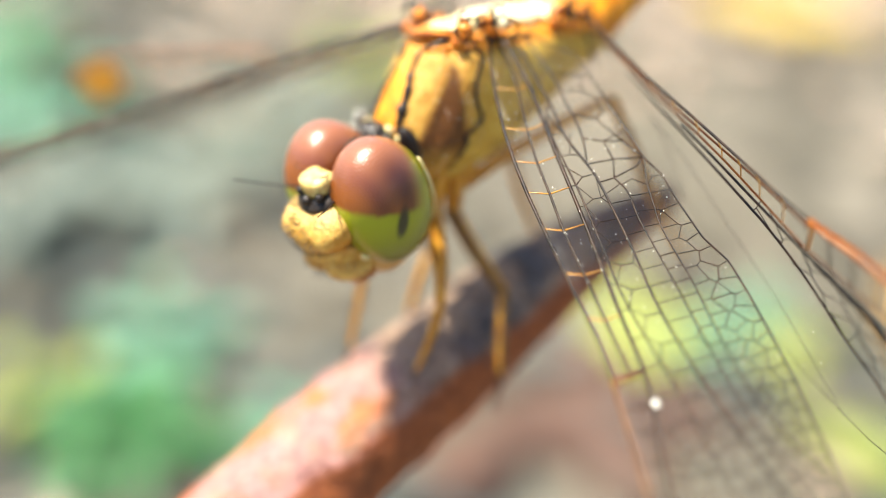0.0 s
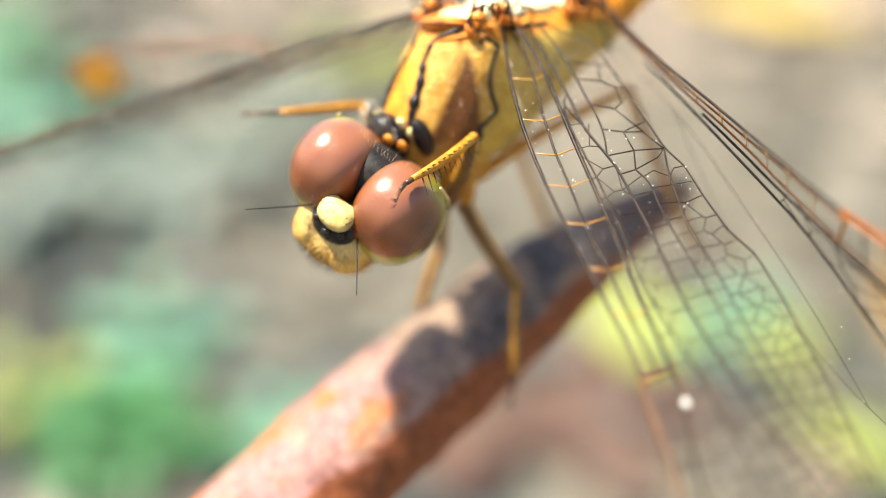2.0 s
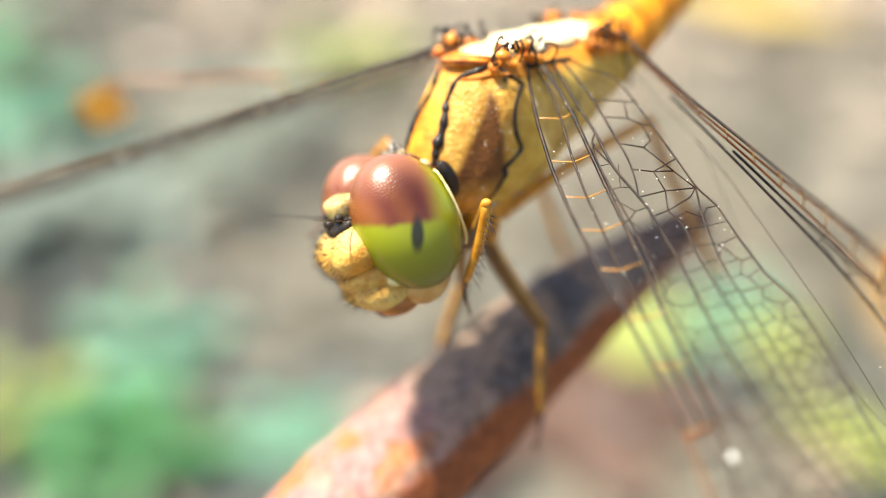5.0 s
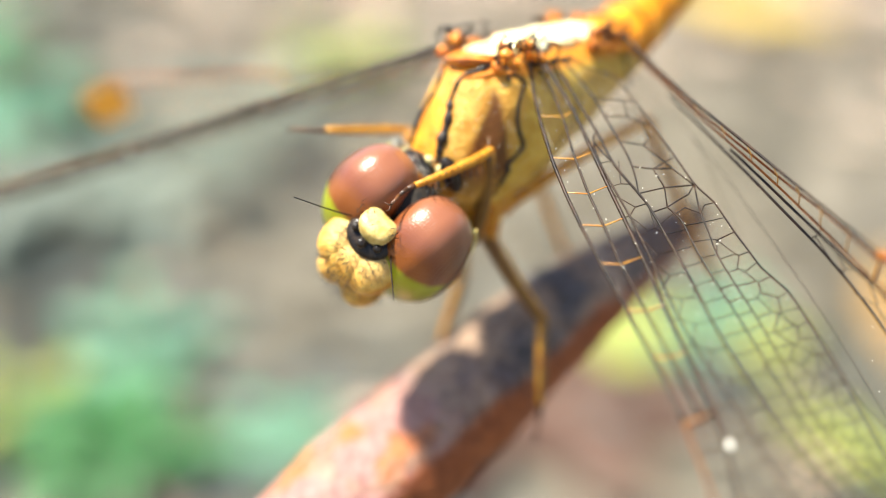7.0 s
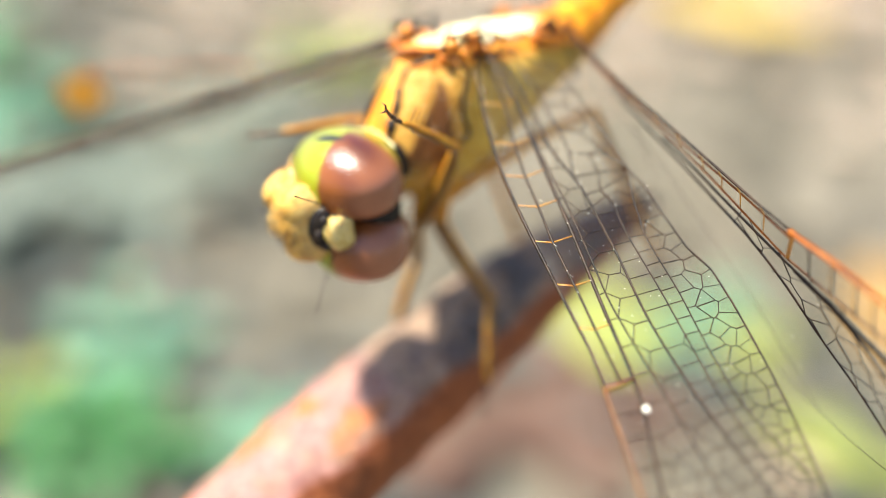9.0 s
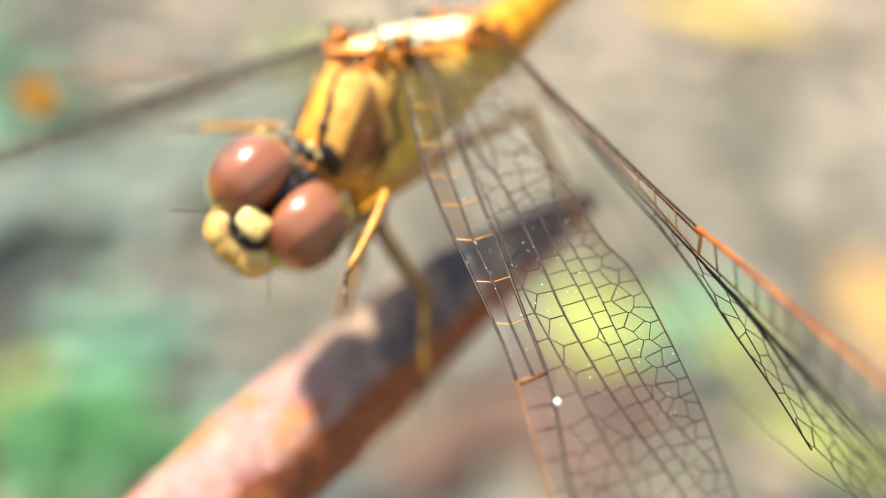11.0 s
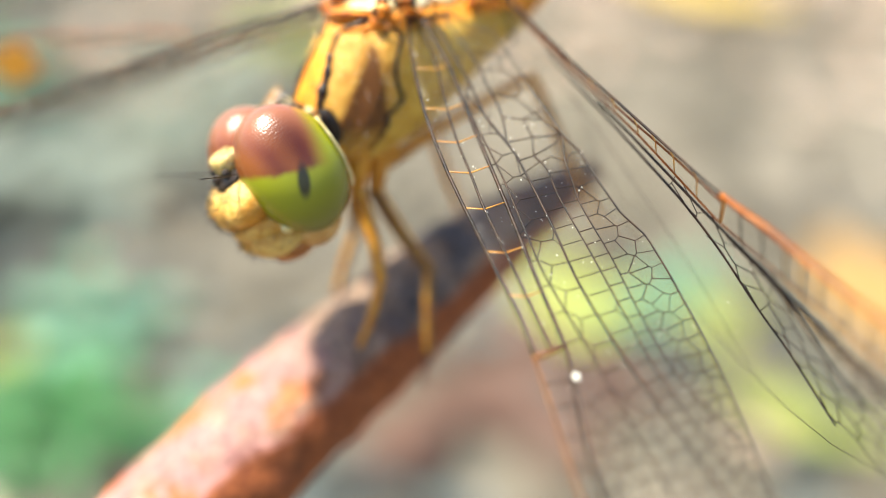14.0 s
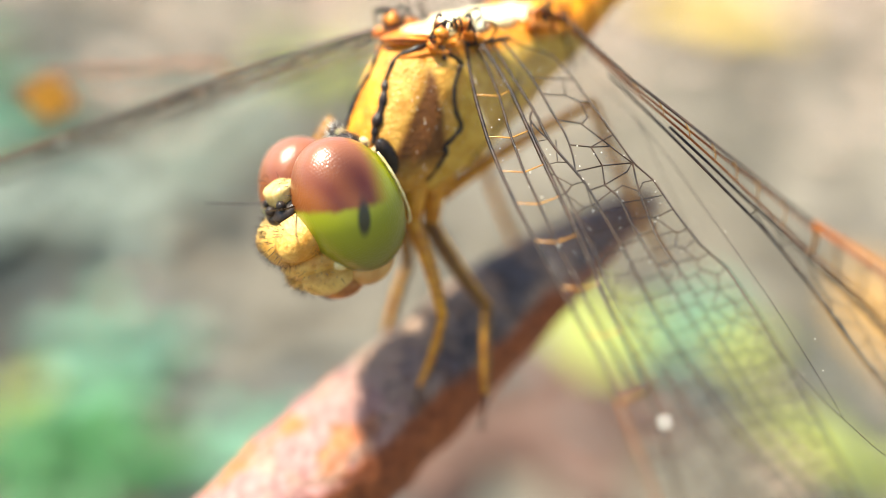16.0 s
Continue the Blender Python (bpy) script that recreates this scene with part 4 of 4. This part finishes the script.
    # a white bead added near the nodus in place of a bright glint
    if name == "forewing":
        bm = bmesh.new()
        ellipsoid(bm, place(nodus + 1.0, third(nodus + 1.0) + 0.08, 0.1), (0.14, 0.11, 0.1), sub=2)
        part("grain", bm, hair_pale, ob, "white bead in place of a glint on the wing")
    # specks of dust and pollen
    bm = bmesh.new()
    for _ in range(25 if hind else 150):
        u = rng.uniform(1, length * (0.8 if hind else 0.55))
        v = lead(u) + chord(u) * rng.random()
        ellipsoid(bm, place(u, v, 0.04), (rng.uniform(0.01, 0.026),) * 3, sub=1)
    part("dust_specks", bm, hair_pale, ob, "pale dust specks", "stuff")
    return ob


def lay(ob, base, along, back):
    """Place a wing: base in the insect's space, its span and chord directions."""
    x = Vector(along).normalized()
    y = Vector(back)
    y = (y - y.dot(x) * x).normalized()
    z = x.cross(y)
    m = Matrix((x, y, z)).transposed().to_4x4()
    m.translation = Vector(base) * MM
    ob.matrix_local = m


fore_l = wing("forewing", FORE, "clear front wing with dark net veins", 1)
lay(fore_l, (-0.25, 1.45, 2.55), (0.273, 0.810, -0.519), (-0.944, 0.329, 0.016))
hind_l = wing("hindwing", HIND, "clear hind wing with amber leading edge", 2, True)
lay(hind_l, (-4.68, 1.82, 3.37), (0.200, 0.933, -0.300), (-0.451, -0.184, -0.873))
fore_r = wing("forewing", FORE, "clear front wing with dark net veins", 3)
lay(fore_r, (-0.1, -1.6, 3.1), (0.662, -0.682, -0.312), (-0.72, -0.6, -0.3))
hind_r = wing("hindwing", HIND, "clear hind wing with orange yellow wing spot", 4, True)
lay(hind_r, (-4.6, -1.8, 3.2), (0.442, -0.865, -0.237), (-0.45, 0.0, -0.875))

# ---------------------------------------------------------------- leaf litter and plants
EYE = Vector((0, 0, 200))


def spot(px, py):
    """A place on the ground (millimetres) seen in the direction (px, py) from over the twig."""
    a, b = (px - 784) / 1776, (py - 441) / 1776
    d = Vector((a, -0.5 * b + 0.866, -0.866 * b - 0.5))
    return EYE + d * (-EYE.z / d.z)


def leaf(bm, at, turn, length, width, curl, tilt, rng):
    """A pointed, veined and curled leaf blade with thickness."""
    n, rows = 8, []
    m = Matrix.Translation(at) @ Euler((radians(tilt), radians(rng.uniform(-15, 15)), turn)).to_matrix().to_4x4()
    for i in range(n + 1):
        s = i / n
        w = width * math.sin(math.pi * min(1, s * 0.94 + 0.03)) ** 0.8 * (1 - 0.25 * s)
        row = []
        for j in (-1, -0.5, 0, 0.5, 1):
            z = curl * (j * j * width * 0.5 + (s - 0.4) ** 2 * length * 0.4) + 0.3 * rng.uniform(-1, 1)
            row.append(m @ Vector((j * w / 2 * (1 + 0.06 * rng.uniform(-1, 1)), s * length, z)))
        rows.append(row)
    top = [[bm.verts.new(p + Vector((0, 0, 0.25))) for p in row] for row in rows]
    low = [[bm.verts.new(p) for p in row] for row in rows]
    for a, b, c, d in zip(top, top[1:], low, low[1:]):
        for j in range(4):
            bm.faces.new((a[j], a[j + 1], b[j + 1], b[j]))
            bm.faces.new((c[j], d[j], d[j + 1], c[j + 1]))
        bm.faces.new((a[0], b[0], d[0], c[0]))
        bm.faces.new((a[4], c[4], d[4], b[4]))


def litter():
    rng = random.Random(21)
    drifts = (
        ("straw_litter", straw, 3400, "pale dry leaf litter on the ground", (0, 450), 1.0),
        ("pale_litter", pale_leaf, 4000, "pale bleached leaf litter on the ground", (180, 1080), 0.85),
        ("grey_litter", grey_leaf, 2200, "grey weathered leaf litter on the ground", (-300, 300), 0.5),
    )
    for name, mat, count, label, centre, spread in drifts:
        bm = bmesh.new()
        for _ in range(count):
            far = rng.random() < 0.35
            wide = 1500 * spread if far else 430 * spread
            p = Vector((centre[0] + rng.gauss(0, wide), centre[1] + rng.gauss(0, wide), rng.uniform(0, 5)))
            if noise.noise(p * 0.004 + Vector((len(name), 0, 0))) < (0.0 if far else -0.3):
                continue
            if math.hypot(p.x, p.y - 36) < 40:
                continue
            leaf(bm, p, rng.uniform(0, 6.28), rng.uniform(14, 36), rng.uniform(6, 14), rng.uniform(0.1, 0.7), rng.uniform(-12, 18), rng)
        tagged(part(name, bm, mat, kind="stuff"), label, "leaf litter")


litter()


def herb(px, py, size, mat, label, leaves=14, seed=1):
    """A low plant: leaves on short stalks round one root."""
    rng = random.Random(seed)
    at = spot(px, py)
    root = new("herb")
    root.location = at * MM
    tagged(root, label, "plant", group="low plants on the ground")
    for k in range(leaves):
        w = 2.4 * k + rng.uniform(-0.3, 0.3)
        h = size * rng.uniform(0.15, 0.7)
        r = size * rng.uniform(0.05, 0.5)
        tip = Vector((r * math.cos(w), r * math.sin(w), h))
        bm = bmesh.new()
        tube(bm, catmull([Vector((0, 0, -3)), Vector((tip.x * 0.35, tip.y * 0.35, h * 0.7)), tip], 7), [0.8, 0.75, 0.7, 0.6, 0.5, 0.45, 0.4], 5)
        part("stalk", bm, mat, root)
        bm = bmesh.new()
        leaf(bm, tip, w - math.pi / 2, size * rng.uniform(0.45, 0.75), size * rng.uniform(0.28, 0.42), 0.25, rng.uniform(-25, 10), rng)
        part("leaf_blade", bm, mat, root)
    return root


for n, (px, py, size, mat, label) in enumerate([
    (270, 680, 30, mint_leaf, "pale green broad-leaved seedling on dry soil"),
    (215, 860, 30, green_leaf, "fresh green seedling on dry soil"),
    (60, 790, 26, lime_leaf, "yellow green weed on dry soil"),
    (520, 820, 20, mint_leaf, "pale green seedling on dry soil"),
    (15, 260, 60, mint_leaf, "green weed on dry soil"),
    (1300, 590, 20, mint_leaf, "pale green seedling on dry soil"),
    (1230, 650, 16, mint_leaf, "pale green seedling on dry soil"),
    (1370, 660, 18, lime_leaf, "yellow green seedling on dry soil"),
    (640, 170, 40, lime_leaf, "yellow green weed on dry soil"),
    (130, 830, 24, green_leaf, "fresh green seedling on dry soil"),
    (330, 840, 22, green_leaf, "fresh green seedling on dry soil"),
    (-40, 150, 60, green_leaf, "green weed on dry soil"),
    (120, 400, 44, sage_leaf, "dull grey green weed on dry soil"),
    (330, 420, 40, sage_leaf, "dull grey green weed on dry soil"),
    (420, 310, 50, sage_leaf, "dull grey green weed on dry soil"),
    (20, 480, 34, sage_leaf, "dull grey green weed on dry soil"),
]):
    herb(px, py, size, mat, label, seed=40 + n)


def fallen_leaf(px, py, length, width, turn, mat, label, seed):
    rng = random.Random(seed)
    bm = bmesh.new()
    leaf(bm, Matrix.Rotation(radians(turn), 3, "Z") @ Vector((0, -length / 2, 0)) + Vector((0, 0, 3)), radians(turn), length, width, 0.2, 4, rng)
    ob = part("fallen_leaf", bm, mat)
    ob.location = spot(px, py) * MM
    bm = bmesh.new()
    tube(bm, [Matrix.Rotation(radians(turn), 3, "Z") @ Vector(p) for p in ((0, 2 - length / 2, 3.5), (2, -length / 2 - 9, 2), (5, -length / 2 - 20, 0))], [0.9, 0.8, 0.7], 5)
    part("leaf_stalk", bm, mat, ob)
    tagged(ob, label, "leaf", group="fallen leaves")


for n, row in enumerate([
    (1680, 640, 74, 54, 20, gold_leaf, "orange yellow fallen leaf on dry soil"),
    (1075, 590, 40, 24, -25, lime_leaf, "pale yellow green fallen leaf on dry soil"),
    (1520, 840, 48, 36, 60, lime_leaf, "yellow green fallen leaf on dry soil"),
    (1330, 60, 110, 60, 70, yellow_leaf, "yellow fallen leaf on dry soil"),
    (960, 800, 44, 30, 80, brown_leaf, "pinkish brown fallen leaf on dry soil"),
    (1080, 860, 40, 28, 20, brown_leaf, "pinkish brown fallen leaf on dry soil"),
    (820, 860, 40, 30, -40, brown_leaf, "pinkish brown fallen leaf on dry soil"),
    (1010, 700, 44, 30, 10, brown_leaf, "pinkish brown fallen leaf on dry soil"),
    (1160, 760, 40, 26, 50, brown_leaf, "pinkish brown fallen leaf on dry soil"),
    (1140, 640, 40, 30, -60, lime_leaf, "pale yellow green fallen leaf on dry soil"),
]):
    fallen_leaf(*row, 60 + n)

# ---------------------------------------------------------------- what moves
HEAD = [  # seconds, place in the insect's space (mm), turn
    (0, 5.49, 1, -2.54, -1.8, 19.3, 7.6),
    (0.5, 5.56, 1.1, -2.55, -2, 18.6, 10.2),
    (1, 5.62, 1, -2.58, -8.5, 10.8, 13.7),
    (1.5, 5.44, 0.67, -2.65, -51.4, 40.2, -11.2),
    (2, 5.58, 0.97, -2.71, -40.1, 40, -1.5),
    (2.5, 5.57, 0.89, -2.58, -20.8, 19, 16.2),
    (3, 5.52, 0.77, -2.55, -11, 23.4, 8.2),
    (3.5, 5.6, 0.84, -2.52, -11.1, 26.4, 7.1),
    (4, 5.15, 0.24, -2.65, 19.6, 16.5, 3.7),
    (4.5, 4.96, 0.12, -2.63, 22, 16.5, -6),
    (5.7, 5.15, 0.3, -2.68, -2, 16, 2),
    (7, 5.29, 0.45, -2.79, -38, 15.5, 7.9),
    (7.5, 5.51, 0.5, -2.55, -25, 23.1, 7),
    (8, 5.55, 0.56, -2.46, -23, 33.5, 0.5),
    (8.6, 5.62, 0.59, -2.38, -17, 22.1, 10.6),
    (8.9, 5.3, 0.73, -2.52, -93.5, 8, -0.9),
    (9.2, 5.3, 0.73, -2.52, -93.5, 8, -0.9),
    (10.3, 5.5, 0.8, -2.4, -62, 22, 4),
    (11.3, 5.6, 0.8, -2.45, -32, 38, 2),
    (11.5, 5.74, 1.29, -2.15, 4.9, 39.2, 11.3),
    (12, 5.35, 0.57, -2.23, 28.4, 27.6, 11.3),
    (12.5, 5.31, 0.57, -2.13, 21.7, 28.4, 2),
    (13, 5.16, 0.6, -2.35, 21.2, 22.9, 1.6),
    (13.5, 5.56, 0.97, -2.38, 17.7, 19.2, 5.1),
    (14, 5.39, 0.81, -2.44, 16.9, 22.8, 0.6),
    (14.5, 5.42, 0.6, -2.51, 17.6, 21.1, 2),
    (15, 5.34, 0.4, -2.59, 16.5, 19.2, 1.6),
    (15.5, 5.3, 0.41, -2.59, 15.9, 19.5, 0.5),
    (16, 5.15, 0.39, -2.66, 13.6, 19.7, 0.5),
]
LEFT = [  # seconds, knee, foot of the left foreleg in the insect's space (mm)
    (0, (3.09, 2.73, -7.44), (3.93, 1.52, -11.74)),
    (0.5, (2.02, 3.26, -7.06), (5.40, 1.77, -9.81)),
    (1, (1.97, 3.01, -0.59), (6.2, 3.6, -1.3)),
    (1.5, (3.45, 4.71, -3.43), (7.85, 5.80, -4.20)),
    (2, (2.50, 3.22, -0.73), (6.9, 4.2, -1.6)),
    (2.5, (4.65, 4.03, -4.28), (9.23, 4.29, -4.55)),
    (3, (3.29, 4.09, -1.75), (6.77, 6.44, -3.61)),
    (3.5, (2.99, 2.99, -0.67), (5.25, 5.31, -3.94)),
    (4, (1.89, 2.60, -0.40), (6.45, 2.08, -0.21)),
    (4.5, (3.89, 4.39, -2.87), (2.53, 0.66, -5.10)),
    (4.7, (3.65, 3.85, -1.65), (3.6, 2.39, -5.96)),
    (7, (2.13, 2.07, -0.21), (6.66, 1.80, -0.99)),
    (7.5, (4.30, 4.16, -4.89), (8.68, 4.79, -3.66)),
    (8, (3.39, 4.42, -2.37), (7.48, 6.27, -3.39)),
    (8.5, (2.94, 3.22, -0.80), (5.24, 4.59, -4.54)),
    (9, (1.78, 2.86, -0.53), (5.71, 3.42, 1.80)),
    (11.5, (2.96, 4.31, -1.93), (6.05, 5.82, -4.98)),
    (12, (1.98, 2.38, -0.31), (5.0, 3.4, -0.35)),
    (12.5, (3.08, 3.05, -0.73), (4.61, 4.39, -4.86)),
    (13, (2.93, 2.46, -0.41), (4.54, 4.37, -4.27)),
    (13.5, (3.06, 4.58, -5.30), (7.33, 5.99, -6.27)),
    (14, (2.3, 2.62, -7.42), (3.1, 1.45, -11.73)),
    (16, (2.08, 2.61, -7.4), (2.82, 1.42, -11.73)),
]
RIGHT = [
    (0, (4.07, -1.31, -7.20), (5.07, -1.70, -11.68)),
    (0.5, (4.07, -1.31, -7.20), (5.07, -1.70, -11.68)),
    (1.2, (3.3, -3.0, -0.7), (7.0, -3.6, -2.9)),
    (2, (3.33, -2.83, -0.68), (7.81, -3.84, -0.44)),
    (2.5, (3.22, -2.82, -0.64), (7.55, -4.20, -1.34)),
    (3.5, (3.25, -2.93, -0.71), (6.03, -3.25, -4.36)),
    (4, (2.70, -2.72, -0.47), (7.26, -2.88, -1.08)),
    (4.5, (3.2, -2.9, -0.7), (6.1, -3.3, -4.3)),
    (7, (2.46, -2.62, -0.40), (6.83, -3.92, 0.25)),
    (7.5, (3.4, -3.0, -0.8), (6.2, -3.3, -4.4)),
    (8.5, (3.34, -2.98, -0.77), (6.13, -3.30, -4.42)),
    (9, (2.53, -2.55, -0.38), (6.97, -3.75, -0.52)),
    (11.5, (3.20, -2.75, -0.60), (7.38, -4.63, -0.19)),
    (12, (2.99, -2.65, -0.50), (7.50, -2.68, -1.38)),
    (12.5, (3.2, -2.8, -0.6), (6.0, -3.2, -4.3)),
    (14.5, (3.19, -2.84, -0.64), (5.98, -3.16, -4.29)),
    (16, (3.09, -2.82, -0.61), (5.88, -3.15, -4.25)),
]


def leg_rows(hip, rows, spin):
    """Rows of thigh and shin, with rows put between so that no joint turns far at once."""
    thigh, shin = [], []
    for (t0, k0, f0), (t1, k1, f1) in zip(rows, rows[1:] + rows[-1:]):
        a0, b0 = (Vector(k0) - hip).normalized(), (Vector(f0) - Vector(k0)).normalized()
        a1, b1 = (Vector(k1) - hip).normalized(), (Vector(f1) - Vector(k1)).normalized()
        steps = 1 if t1 == t0 else 3
        for i in range(steps):
            s = i / steps
            s = s * s * (3 - 2 * s)
            a, b = (a0.lerp(a1, s)).normalized(), (b0.lerp(b1, s)).normalized()
            t = t0 + (t1 - t0) * i / steps
            knee = hip + a * FEMUR
            thigh.append((t, aimed(hip, knee, spin)))
            shin.append((t, aimed(knee, knee + b, spin)))
    return thigh, shin


def motions():
    walk(head, [(t, pose(x * MM, y * MM, z * MM, *turn)) for t, x, y, z, *turn in HEAD])
    for hip, rows, thigh, shin, spin in ((HIP_LEFT, LEFT, fore_left, shin_left, (-0.75, 0.75, -0.1)), (HIP_RIGHT, RIGHT, fore_right, shin_right, (-0.3, -1, -0.2))):
        a, b = leg_rows(hip, rows, spin)
        walk(thigh, a)
        walk(shin, b)


motions()
